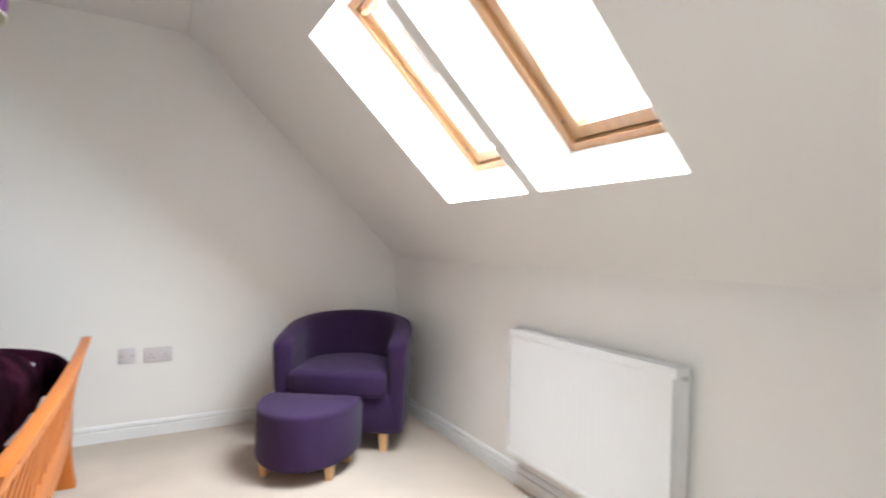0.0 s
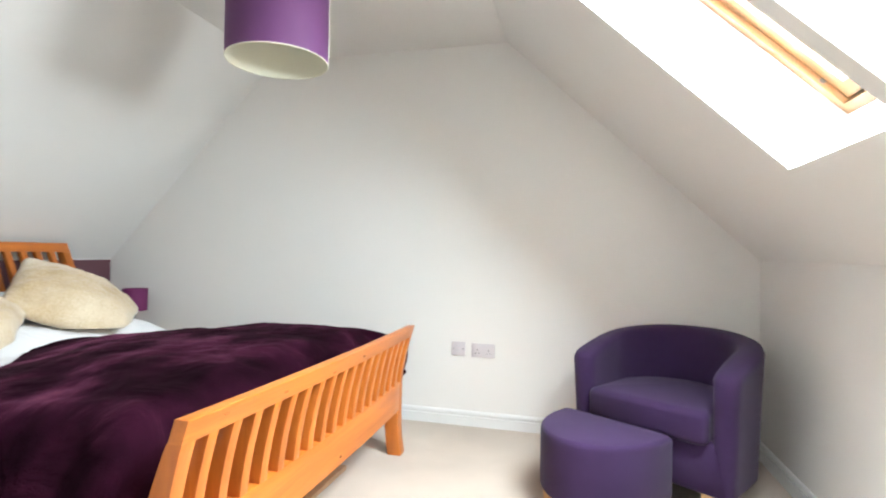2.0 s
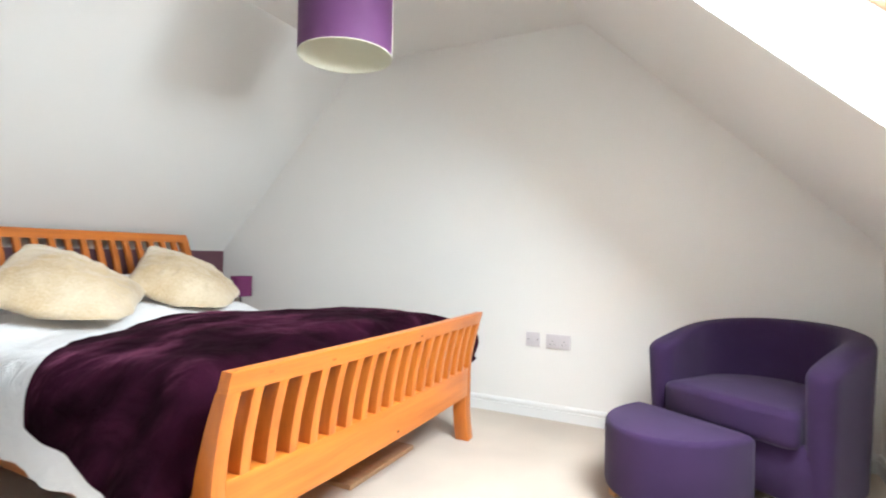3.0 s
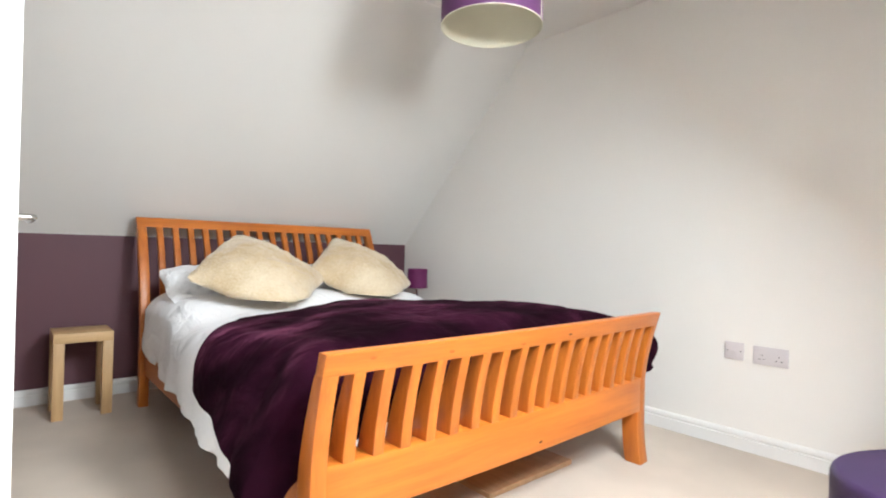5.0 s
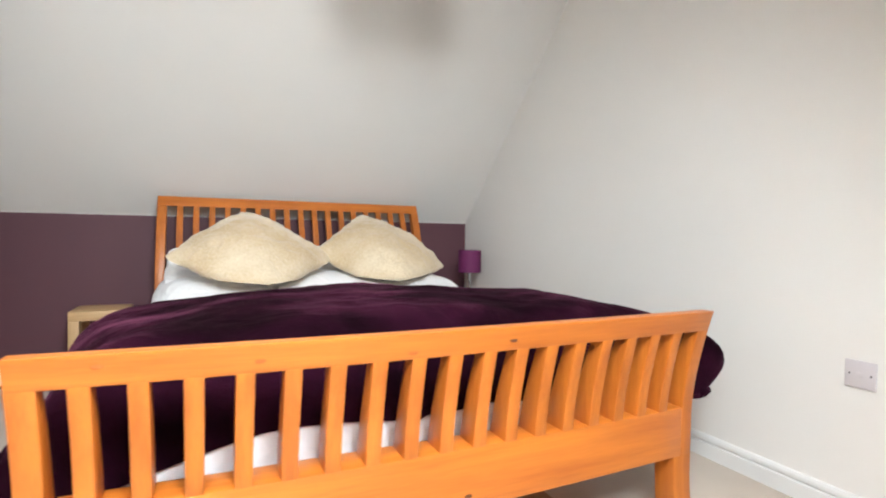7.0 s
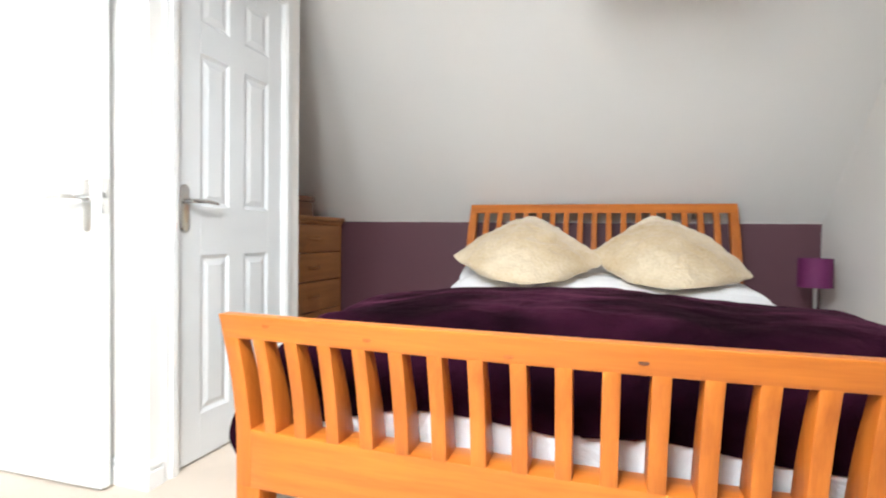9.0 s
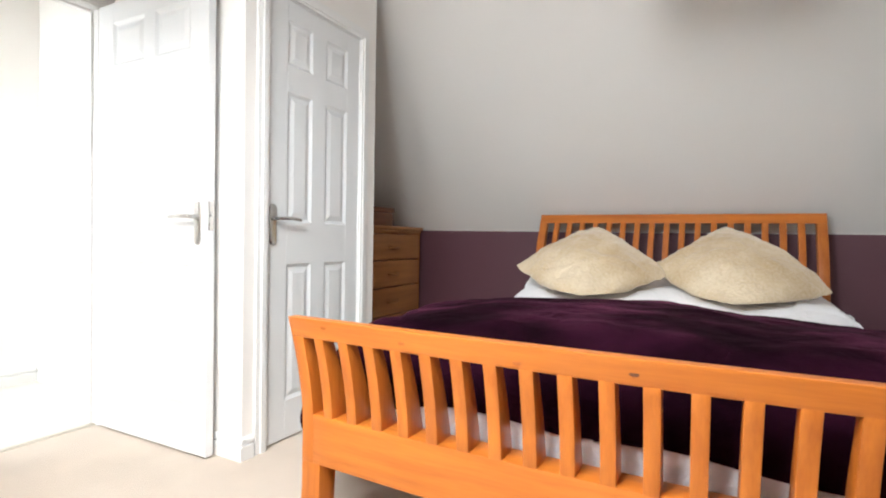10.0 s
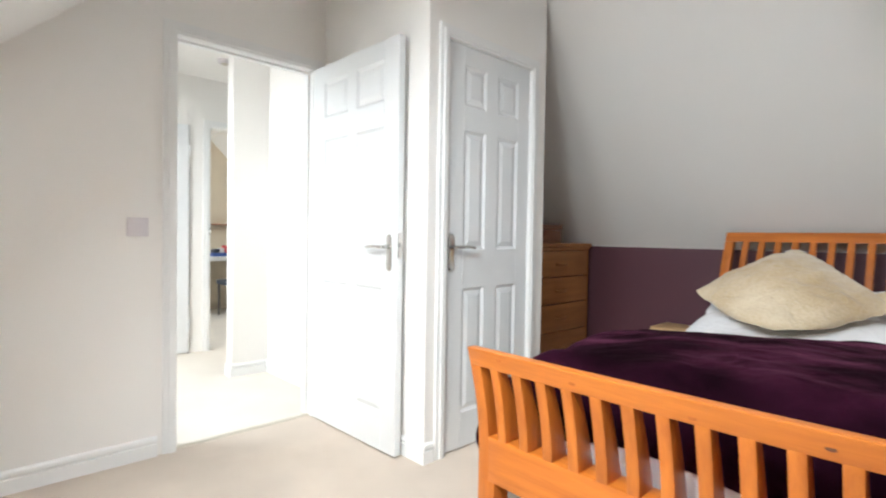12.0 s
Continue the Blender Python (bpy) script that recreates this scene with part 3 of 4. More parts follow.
# headboard
HY0, HY1 = 0.602, 2.268
hbd = part("headboard", curved_bar(head_x, 0.25, 0.45, HY0 + 0.05, HY1 - 0.05, 0.04), BED_Y, bed, "lower rail of the slatted headboard", origin=BO)
part("top_rail", curved_bar(head_x, 1.050, 1.110, HY0, HY1, 0.035, 4), BED_Y, hbd, "curved top rail", origin=BO)
for y0, y1 in ((HY0, HY0 + 0.05), (HY1 - 0.05, HY1)):
    part("post", curved_bar(head_x, 0.0, 1.050, y0, y1, 0.06, 14), BED_Z, hbd, origin=BO)
hp = (HY1 - HY0 - 0.1 + SW) / (N_SLAT + 1)
for i in range(N_SLAT):
    y = HY0 + 0.05 + hp * (i + 1) - SW / 2
    part("slat", curved_bar(head_x, 0.44, 1.052, y - SW / 2, y + SW / 2, 0.035, 12), BED_Z, hbd, origin=BO)
for y in (0.640, 2.190):
    part("side_rail", box(-1.83, 0.295, y - 0.014, y + 0.014, 0.185, 0.355, bevel=0.004), BED_X, bed, "plain side rail", origin=BO)
part("slat_base", box(-1.80, 0.30, 0.66, 2.17, 0.255, 0.275, bevel=0.003), BED_Y, bed, "slatted mattress base", origin=BO)


def fold(p, s, seed=0.0):
    return noise.noise(Vector((p[0] * s + seed, p[1] * s - seed, p[2] * s + 3.1)))


def drape(X, Y, r, xf, yl, yr, crown, lift, crumple, seed):
    """A cloth point laid out flat at (X, Y), let down over the foot and sides of the bed."""
    ix, iy = min(X, xf - r), max(yl + r, min(yr - r, Y))
    ex, ey = max(0.0, X - ix), Y - iy
    d = math.hypot(ex, ey)
    zt = bed_top(ix) - crown * (1.4 if iy < 1.4 else 1.0) * (abs(iy - 1.40) / 0.85) ** 2.6
    if d < 1e-6:
        p, n, side = Vector((X, Y, zt)), Vector((0, 0, 1)), 0.0
    else:
        way = Vector((ex / d, ey / d, 0))
        if d < r * math.pi / 2:
            a = d / r
            wide = 1 + (0.45 if way.y < 0 else 1.1) * (2 * way.x * abs(way.y)) ** 2
            p, side = Vector((ix, iy, zt - r + r * math.cos(a))) + way * r * wide * math.sin(a), 0.0
            n = way * math.sin(a) + Vector((0, 0, math.cos(a)))
        else:
            q = d - r * math.pi / 2
            wide = 1 + (0.45 if way.y < 0 else 1.1) * (2 * way.x * abs(way.y)) ** 2
            p, n, side = Vector((ix, iy, zt - r - q)) + way * r * wide, way, min(1.0, q / 0.3)
    big = fold(p, 2.2, seed) + 0.5 * fold(p, 5.0, seed + 7)
    k = crumple * big + lift
    if side:
        t = X if abs(ey) > ex else Y
        k += side * (0.018 + 0.019 * math.sin(t * 17 + 3.0 * fold(p, 2.0, seed)) + 0.036 * fold((t, 0, 0), 6.5, seed) + 0.017 * fold((t, 0, p.z * 0.3), 17.0, seed))
    p = p + n * k
    if p.x > xf - 0.12:
        p.x = min(p.x, xf + 0.004 + 0.6 * lift + (0.14 if p.y > BY1 + 0.02 else 0.0))
    # pulled in towards the mattress at the open corner by the footboard, fuller below
    s = max(0.0, min(1.0, (p.z - 0.34) / 0.24)) * max(0.0, min(1.0, (p.x + 0.35) / 0.45)) * max(0.0, min(1.0, (1.15 - p.y) / 0.5))
    p.y += 0.10 * s * s * (3 - 2 * s)
    p.z = max(p.z, 0.012)
    return p


def bed_top(x):
    return 0.604 + 0.048 * max(0.0, min(1.0, (x + 1.35) / 0.8)) + 0.018 * math.sin((x + 0.6) * 3.0)


mattress_bm = box(-1.77, 0.262, 0.665, 2.165, 0.275, 0.52, bevel=0.05, seg=4)
one("mattress", mattress_bm, LINEN, "white sheeted mattress on the wooden bed", "mattress")


def duvet_pt(u, v):
    el, er, ef = 0.195 + 0.28 * min(u, 0.64) + 0.12 * max(0.0, min(u, 0.86) - 0.64) - 1.2 * max(0.0, u - 0.86) + 0.010 * math.sin(u * 11) + 0.006 * math.sin(u * 29), 0.27, 0.30
    Y = (0.645 - el) + (2.20 + er - 0.645 + el) * v
    X = -1.76 + (0.095 + ef + 1.76) * u
    p = drape(X, Y, 0.16, 0.255, 0.515 + 0.100 * max(0.0, min(1.0, -X - 0.3)), 2.335, 0.05, 0.0, 0.020, 1.3)
    if p.y > 2.15:
        p.z = max(p.z, 0.475)
        p.y = 2.15 + 0.8 * (p.y - 2.15)
    if p.y < 0.80 and p.x > 0.15:
        p.x -= 0.03
    p.x = min(p.x, 0.25)
    h = max(0.0, min(1.0, (-1.02 - p.x) / 0.35))
    if p.z > 0.45:
        p.z += 0.10 * h * h * (3 - 2 * h)
    return p


duvet = one("duvet", thicken(grid(84, 120, duvet_pt), 0.014), LINEN, "rumpled white cotton duvet hanging over the bed", "duvet", angle=70)


def throw_pt(u, v):
    w = 1 - v
    el = 0.235 + 0.17 * min(u, 0.6) + 0.10 * max(0.0, u - 0.6) + 0.010 * math.sin(u * 13)
    er = 0.36 + 0.01 * math.sin(u * 9)
    Y = (0.645 - el) + (2.20 + er - 0.645 + el) * v
    back = -1.0 + 0.035 * math.sin(v * 11.0 + 0.6) + 0.02 * math.sin(v * 27) + 0.52 * max(0.0, (0.42 - v) / 0.42) ** 0.8 + 0.10 * max(0.0, (0.75 - v) / 0.75)
    ef = 0.325 + 0.055 * max(0.0, v - 0.35) + 0.015 * math.sin(v * 14) + 0.06 * max(0.0, 1 - v / 0.32)
    X = back + (0.095 + ef - back) * u
    p = drape(X, Y, 0.16, 0.255, 0.515 + 0.100 * max(0.0, min(1.0, -X - 0.3)), 2.335, 0.05, 0.020, 0.020, 1.3)
    low = 0.235 if p.y < 1.4 else 0.425
    p.z = max(p.z, low + 0.012 * math.sin(p.x * 23 + p.y * 9))
    if p.y < 0.7:
        p.y += 0.05 * max(0.0, (0.32 - p.z) / 0.085) ** 2 * max(0.0, min(1.0, p.x * 5))
    if p.y > 2.15 and p.x > -0.2:
        p.y += 0.045 * math.exp(-((p.z - 0.53) / 0.09) ** 2) * min(1.0, (p.x + 0.2) / 0.3)
    if p.y > 2.2:
        p.y -= 0.055 * max(0.0, (0.51 - p.z) / 0.085) ** 2
    # the bedding stands up in a roll at the far corner of the foot
    p.z += 0.025 * math.exp(-((p.x - 0.05) / 0.22) ** 2 - ((p.y - 2.10) / 0.20) ** 2) * (1 if p.z > 0.55 else 0)
    # ridges where the pile has been pushed together
    s = (p.y * 0.85 + p.x * 0.5) * 9 + 2.2 * fold(p, 1.6, 2.0)
    p.z += 0.013 * (1 + math.sin(s)) * max(0.0, fold(p, 1.9, 6.0) + 0.30) * (1 if p.z > 0.5 else 0)
    # small creases across the ridges
    c = (p.x * 0.9 - p.y * 0.35) * 26 + 3.0 * fold(p, 2.4, 9.0)
    p.z += 0.005 * (1 - abs(math.sin(c))) ** 2 * max(0.0, fold(p, 2.6, 12.0) + 0.35) * (1 if p.z > 0.5 else 0)
    return p + Vector((0, 0, 0.007 * abs(fold(p, 11.0, 4.0)))) * (1 if p.z > 0.5 else 0)


throw = one("throw", thicken(grid(110, 160, throw_pt), 0.014), FLEECE, "dark aubergine fleece throw spread over the bed", "throw", angle=80)


def cushion_bm(side, puff, n=44, power=0.42, wrinkle=0.01, seed=0.0):
    """A soft square pillow in its own axes, with blunt corners and full edges."""
    bm = bmesh.new()
    rows = {}
    for s in (1, -1):
        for i in range(n + 1):
            for j in range(n + 1):
                a, b = 2 * i / n - 1, 2 * j / n - 1
                h = puff * ((1 - a * a) * (1 - b * b)) ** power
                # corners drawn in a little, as a stuffed cover is
                c = 1 - 0.035 * (a * a * b * b) ** 2
                if (i in (0, n) or j in (0, n)) and s == -1:
                    rows[s, i, j] = rows[1, i, j]
                    continue
                p = Vector((a * side[0] / 2 * c, b * side[1] / 2 * c, s * h))
                p += Vector((0.6 * fold(p, 7, seed + 4), 0.6 * fold(p, 7, seed + 9), fold(p, 8, seed + s) + 0.6 * fold(p, 22, seed) + 0.3 * fold(p, 55, seed))) * wrinkle
                rows[s, i, j] = bm.verts.new(p)
        for i in range(n):
            for j in range(n):
                q = [rows[s, i, j], rows[s, i + 1, j], rows[s, i + 1, j + 1], rows[s, i, j + 1]]
                bm.faces.new(q if s == 1 else q[::-1])
    bmesh.ops.recalc_face_normals(bm, faces=bm.faces[:])
    return bm


def cushion(name, m, side, puff, material, label, group, seed=0.0, power=0.42, wrinkle=0.01, rest=0.0, droop=(0.0, 0.0), lean=0.0):
    ob = mesh_ob(name, cushion_bm(side, puff, power=power, wrinkle=wrinkle, seed=seed), material, angle=80)
    ob.matrix_basis = m
    if rest:
        # the lower corner gives way where it lies on the bed
        back = m.inverted()
        for v in ob.data.vertices:
            p = m @ v.co
            # its side corners sag and the top corner leans over
            q = (p - m.translation) / (0.7 * side[0])
            p.z -= droop[0 if q.y < 0 else 1] * min(1.3, abs(q.y)) ** 1.6
            p.y += lean * max(0.0, -q.x) ** 1.3
            if p.z < rest:
                p.z = rest - 0.12 * (rest - p.z)
            v.co = back @ p
    return tagged(ob, label, "cushion" if "cushion" in name else "pillow", group)


for y, sd in ((1.01, 2.0), (1.72, 5.0)):
    cushion("pillow", pose(-1.60, y + 0.035, 0.715, 0, 24, 0), (0.42, 0.74), 0.10, LINEN, "white cotton pillow leaning on the headboard", "pillows on the bed", sd, 0.62, 0.014)
cushion("cushion", pose(-1.265, 1.095, 0.806, 0, 31, 6) @ pose(0, 0, 0, 0, 0, 44), (0.595, 0.58), 0.12, FUR, "fluffy cream faux-fur cushion propped on its corner", "fur cushions on the bed", 1.0, 0.60, 0.016, 0.672, (0.040, 0.035))
cushion("cushion", pose(-1.34, 1.80, 0.802, 0, 33, -4) @ pose(0, 0, 0, 0, 0, 47), (0.565, 0.57), 0.12, FUR, "fluffy cream faux-fur cushion propped on its corner", "fur cushions on the bed", 8.0, 0.60, 0.016, 0.668, (0.0, 0.10), -0.06)
one("board", box(-0.55, 0.215, 1.42, 1.95, 0.0, 0.022, bevel=0.003), PLANK, "brown wooden board lying under the bed", "board")


# ---- bedside tables and lamp ----
def side_table(at, label):
    t = thing("side_table", at, label, "table", "bedside tables")
    part("tabletop", box(-0.135, 0.135, -0.135, 0.135, 0.405, 0.457, bevel=0.003), OAK_Y, t)
    for x in (-0.11, 0.11):
        for y in (-0.11, 0.11):
            part("leg", box(x - 0.025, x + 0.025, y - 0.025, y + 0.025, 0, 0.405, bevel=0.002), OAK, t)
    return t


side_table((-1.922, 0.335, 0), "small square pale oak side table by the bed")
side_table((-1.86, 2.60, 0), "small pale oak side table holding a lamp")
tl = thing("table_lamp", (-1.78, 2.602, 0.457), "small table lamp with a magenta drum shade", "lamp")
part("lamp_base", cyl(0.045, 0.040, 0, 0.012, 32), CHROME, tl, "round chrome base")
part("stem", cyl(0.011, 0.011, 0.012, 0.25, 16), CHROME, tl)
bm = grid(40, 4, lambda u, v: (0.082 * math.cos(2 * math.pi * u), 0.082 * math.sin(2 * math.pi * u), 0.178 + 0.158 * v), closed_u=True)
part("shade", thicken(bm, 0.002), MAGENTA, tl, "magenta fabric drum shade")

# ---- chest of drawers ----
CX0, CX1, CY0, CY1 = -2.115, -1.295, -0.89, -0.478
CO = ((CX0 + CX1) / 2, CY0 + 0.2, 0)
ch = thing("chest_of_drawers", CO, "tall honey wood chest of drawers against the wall", "chest")
part("body", boxes((CX0, CX0 + 0.022, CY0, CY1, 0.05, 0.988), (CX1 - 0.022, CX1, CY0, CY1, 0.05, 0.988), (CX0 + 0.022, CX1 - 0.022, CY0, CY0 + 0.012, 0.05, 0.988),
                   (CX0 + 0.022, CX1 - 0.022, CY0 + 0.012, CY1 - 0.004, 0.05, 0.10), (CX0 + 0.022, CX1 - 0.022, CY0 + 0.012, CY1 - 0.004, 0.958, 0.988)), CHEST_Z, ch, origin=CO)
part("top", box(CX0 - 0.022, CX1 + 0.022, CY0, CY1 + 0.022, 0.988, 1.016, bevel=0.006), CHEST, ch, "overhanging moulded top", origin=CO)
part("moulding", box(CX0 - 0.010, CX1 + 0.010, CY0 + 0.002, CY1 + 0.012, 0.966, 0.9878, bevel=0.009, seg=3), CHEST, ch, "cove moulding under the top", origin=CO)
part("plinth", box(CX0 - 0.006, CX1 + 0.006, CY0, CY1 + 0.006, 0.0, 0.055, bevel=0.004), CHEST, ch, origin=CO)
zz = 0.105
for h in (0.228, 0.216, 0.206, 0.203):
    dr = part("drawer", box(CX0 + 0.026, CX1 - 0.026, CY1 - 0.30, CY1 + 0.004, zz + 0.003, zz + h - 0.004, bevel=0.005), CHEST, ch, origin=CO)
    for x in (CX0 + 0.41, ):
        bow = [(x + 0.065 * math.sin(a), CY1 + 0.002 + 0.024 * math.cos(a) ** 0.7, zz + h / 2 - 0.006 * math.cos(a)) for a in (radians(k) for k in range(-88, 89, 16))]
        part("pull", tube(bow, 0.0095, 10), CHEST, dr, "bowed wooden drawer pull", origin=CO)
    zz += h
jb = thing("trinket_box", (-1.66, -0.62, 1.016), "small dark wooden lidded box on the chest", "box")
part("body", box(-0.13, 0.13, -0.09, 0.09, 0.0, 0.100, bevel=0.004), DARKWOOD, jb)
part("lid", box(-0.137, 0.137, -0.097, 0.097, 0.103, 0.143, bevel=0.006), DARKWOOD, jb)

def soft_block(outline, z0, z1, r, dome=0.0, steps=5):
    """A padded block: outline(inset) gives its plan; rounded edges of radius r."""
    prof = [(r, z0)] + [(r - r * math.sin(k * math.pi / 2 / steps), z0 + r - r * math.cos(k * math.pi / 2 / steps)) for k in range(1, steps + 1)]
    prof += [(r - r * math.cos(k * math.pi / 2 / steps), z1 - r + r * math.sin(k * math.pi / 2 / steps)) for k in range(steps + 1)]
    rings = [[(x, y, z) for x, y in outline(i)] for i, z in prof]
    for k in range(1, 6):
        t = k / 6
        rings.append([(x * (1 - t) + cx * t, y * (1 - t) + cy * t, z1 + dome * (1 - (1 - t) ** 2)) for x, y in outline(r) for cx, cy in [centre_of(outline(r))]])
    return loft(rings)


def centre_of(pts):
    return sum(p[0] for p in pts) / len(pts), sum(p[1] for p in pts) / len(pts)


# ---- tub armchair: its own axes, front towards -y ----
CH_TURN = 360 - math.degrees(math.atan2(0.549, 0.836))
arm = thing("armchair", (1.787, 2.322, 0), "purple fabric tub armchair with pale wooden legs", "armchair", turn=CH_TURN)


def tub_line(s, half, front, back):
    """Plan of the tub, s from 0 (one arm's front) to 1 (the other's)."""
    straight = (back - half) - front if back - half > front else 0.05
    cy = front + straight
    ry = back - cy
    total = 2 * straight + math.pi * half
    d = s * total
    if d < straight:
        return -half, front + d
    if d > total - straight:
        return half, front + (total - d)
    a = (d - straight) / half
    return -half * math.cos(a), cy + ry * math.sin(a)


def tub(u, v):
    """The padded wall of the chair: v runs up the outside, over the top and down inside."""
    t = abs(2 * u - 1)
    e = min(1.0, min(u, 1 - u) / 0.036)
    k0 = math.sqrt(1 - (1 - e) ** 2)
    top = 0.598 + 0.125 * (1 - t ** 2.2) ** 0.9 - 0.012 * (1 - k0)
    zb = 0.115
    narrow = 0.42 + 0.58 * k0
    ro, ri = (0.385, -0.33, 0.325), (0.275, -0.318, 0.215)
    if v < 0.45:
        k = v / 0.45
        x, y = tub_line(u, *ro)
        xi, yi = tub_line(u, *ri)
        x, y = (x + xi) / 2 + (x - xi) / 2 * narrow, (y + yi) / 2 + (y - yi) / 2 * narrow
        taper = 1 - 0.055 * (1 - k)
        return Vector((x * taper, y * taper, zb + (top - 0.028 - zb) * k))
    if v > 0.60:
        k = (v - 0.60) / 0.40
        x, y = tub_line(u, *ri)
        xo, yo = tub_line(u, *ro)
        x, y = (x + xo) / 2 + (x - xo) / 2 * narrow, (y + yo) / 2 + (y - yo) / 2 * narrow
        return Vector((x, y, (top - 0.028) + (0.30 - top + 0.028) * k))
    a = (v - 0.45) / 0.15 * math.pi
    xo, yo = tub_line(u, *ro)
    xi, yi = tub_line(u, *ri)
    k = 0.5 - math.cos(a) / 2 * narrow
    return Vector((xo + (xi - xo) * k, yo + (yi - yo) * k, top - 0.028 + 0.028 * math.sin(a) ** 0.7))


bm = grid(96, 40, tub)
# fronts of the two arms
for u in (0, 1):
    loop = [tub(u, j / 40) for j in range(41)]
    face = [bm.verts.new(p) for p in loop]
    bm.faces.new(face)
bmesh.ops.remove_doubles(bm, verts=bm.verts[:], dist=0.0005)
bmesh.ops.recalc_face_normals(bm, faces=bm.faces[:])
part("tub", bm, FABRIC, arm, "curved padded back and arms", angle=75)
part("base", extrude([(x * 0.93, y * 0.93) for x, y in [tub_line(i / 24, 0.37, -0.335, 0.31) for i in range(25)]], "z", 0.105, 0.33, 0.012), FABRIC, arm, "upholstered base", angle=50)
def seat_plan(i):
    pts = [tub_line(k / 30, 0.272 - i, -0.348 + i, 0.21 - i) for k in range(31)]
    # rounded front corners
    pts[0] = (pts[0][0] + 0.018, pts[0][1])
    pts[-1] = (pts[-1][0] - 0.018, pts[-1][1])
    pts.insert(1, (pts[1][0] - 0.002, -0.348 + i + 0.022))
    pts.insert(-1, (pts[-2][0] + 0.002, -0.348 + i + 0.022))
    return pts


part("seat_cushion", soft_block(seat_plan, 0.305, 0.452, 0.034, 0.018), FABRIC, arm, "loose seat cushion with a rounded front", angle=75)


def round_leg(parent, x, y, h, r0=0.018, r1=0.027, lean=0.0):
    bm = bmesh.new()
    bmesh.ops.create_cone(bm, cap_ends=True, segments=4, radius1=r0 * 1.41, radius2=r1 * 1.41, depth=h, matrix=Matrix.Translation((x, y, h / 2)) @ Matrix.Rotation(radians(45), 4, "Z"))
    bmesh.ops.bevel(bm, geom=bm.edges[:], offset=0.003, segments=1, affect="EDGES")
    return part("leg", bm, LEG, parent, "tapered pale wooden leg")


for x in (-0.26, 0.26):
    for y in (-0.27, 0.14):
        round_leg(arm, x, y, 0.125)

# ---- footstool ----
fs = thing("footstool", (1.492, 2.063, 0), "purple D-shaped fabric footstool with pale wooden feet", "footstool", turn=CH_TURN)


def dee(half, depth, back, n=44):
    """A D in plan with soft corners: flat side at y = back, rounded towards -y."""
    pts = []
    for i in range(n):
        a = 2 * math.pi * i / n
        x, y = math.cos(a), math.sin(a)
        if y > 0:
            x = math.copysign(abs(x) ** 0.30, x)
            y = 0.10 * abs(y) ** 0.30
            pts.append((half * x, back - 0.04 + 0.4 * y))
        else:
            pts.append((half * x, back - 0.04 - (depth - 0.04) * abs(y) ** 0.9))
    return pts


bm = soft_block(lambda i: dee(0.266 - i, 0.41 - 1.6 * i, -i), 0.075, 0.343, 0.026, 0.010)
part("upholstery", bm, FABRIC, fs, "padded woven cover", angle=75)
for x, y in ((-0.165, -0.275), (0.165, -0.275), (-0.20, -0.06), (0.20, -0.06)):
    round_leg(fs, x, y, 0.085, 0.016, 0.024)

# ---- pendant lamp ----
pl = thing("pendant_lamp", (0.040, 1.548, -0.020), "ceiling pendant with a large purple drum shade", "lamp")
bm = grid(64, 6, lambda u, v: (0.215 * math.cos(2 * math.pi * u), 0.215 * math.sin(2 * math.pi * u), 1.923 + 0.30 * v), closed_u=True)
sh = part("shade", thicken(bm, 0.0012), SHADE, pl, "purple fabric drum")
bm = grid(64, 6, lambda u, v: (0.2125 * math.cos(2 * math.pi * u), 0.2125 * math.sin(2 * math.pi * u), 1.924 + 0.298 * v), closed_u=True)
part("lining", thicken(bm, 0.0008), SHADE_IN, sh, "cream lining")
for z in (1.9225, 2.222):
    part("rim", tube([(0.2142 * math.cos(2 * math.pi * i / 48), 0.2142 * math.sin(2 * math.pi * i / 48), z) for i in range(49)], 0.0022, 6), SHADE_IN, sh, "pale wire rim")
for k in range(3):
    a = k * 2.094 + 0.4
    part("spoke", tube([(0.02 * math.cos(a), 0.02 * math.sin(a), 2.17), (0.213 * math.cos(a), 0.213 * math.sin(a), 2.215)], 0.0016, 6), SHADE_IN, sh)
a = 0.40
part("seam", tube([(0.2162 * math.cos(a), 0.2162 * math.sin(a), 1.925), (0.2162 * math.cos(a), 0.2162 * math.sin(a), 2.22)], 0.0022, 6), SHADE_IN, sh, "pale stitched seam")
part("lamp_holder", cyl(0.018, 0.020, 2.13, 2.20, 20), PLASTIC, pl, "white lamp holder")
bm = bmesh.new()
bmesh.ops.create_uvsphere(bm, u_segments=20, v_segments=12, radius=0.030, matrix=Matrix.Translation((0, 0, 2.09)))
part("bulb", bm, BULB, pl, "unlit frosted bulb")
part("flex", tube([(0, 0, 2.20), (0, 0, Z_CEIL + 0.005)], 0.0035, 8), PLASTIC, pl)
part("ceiling_rose", cyl(0.04, 0.048, Z_CEIL - 0.006, Z_CEIL + 0.020, 32), PLASTIC, pl, "white ceiling rose")

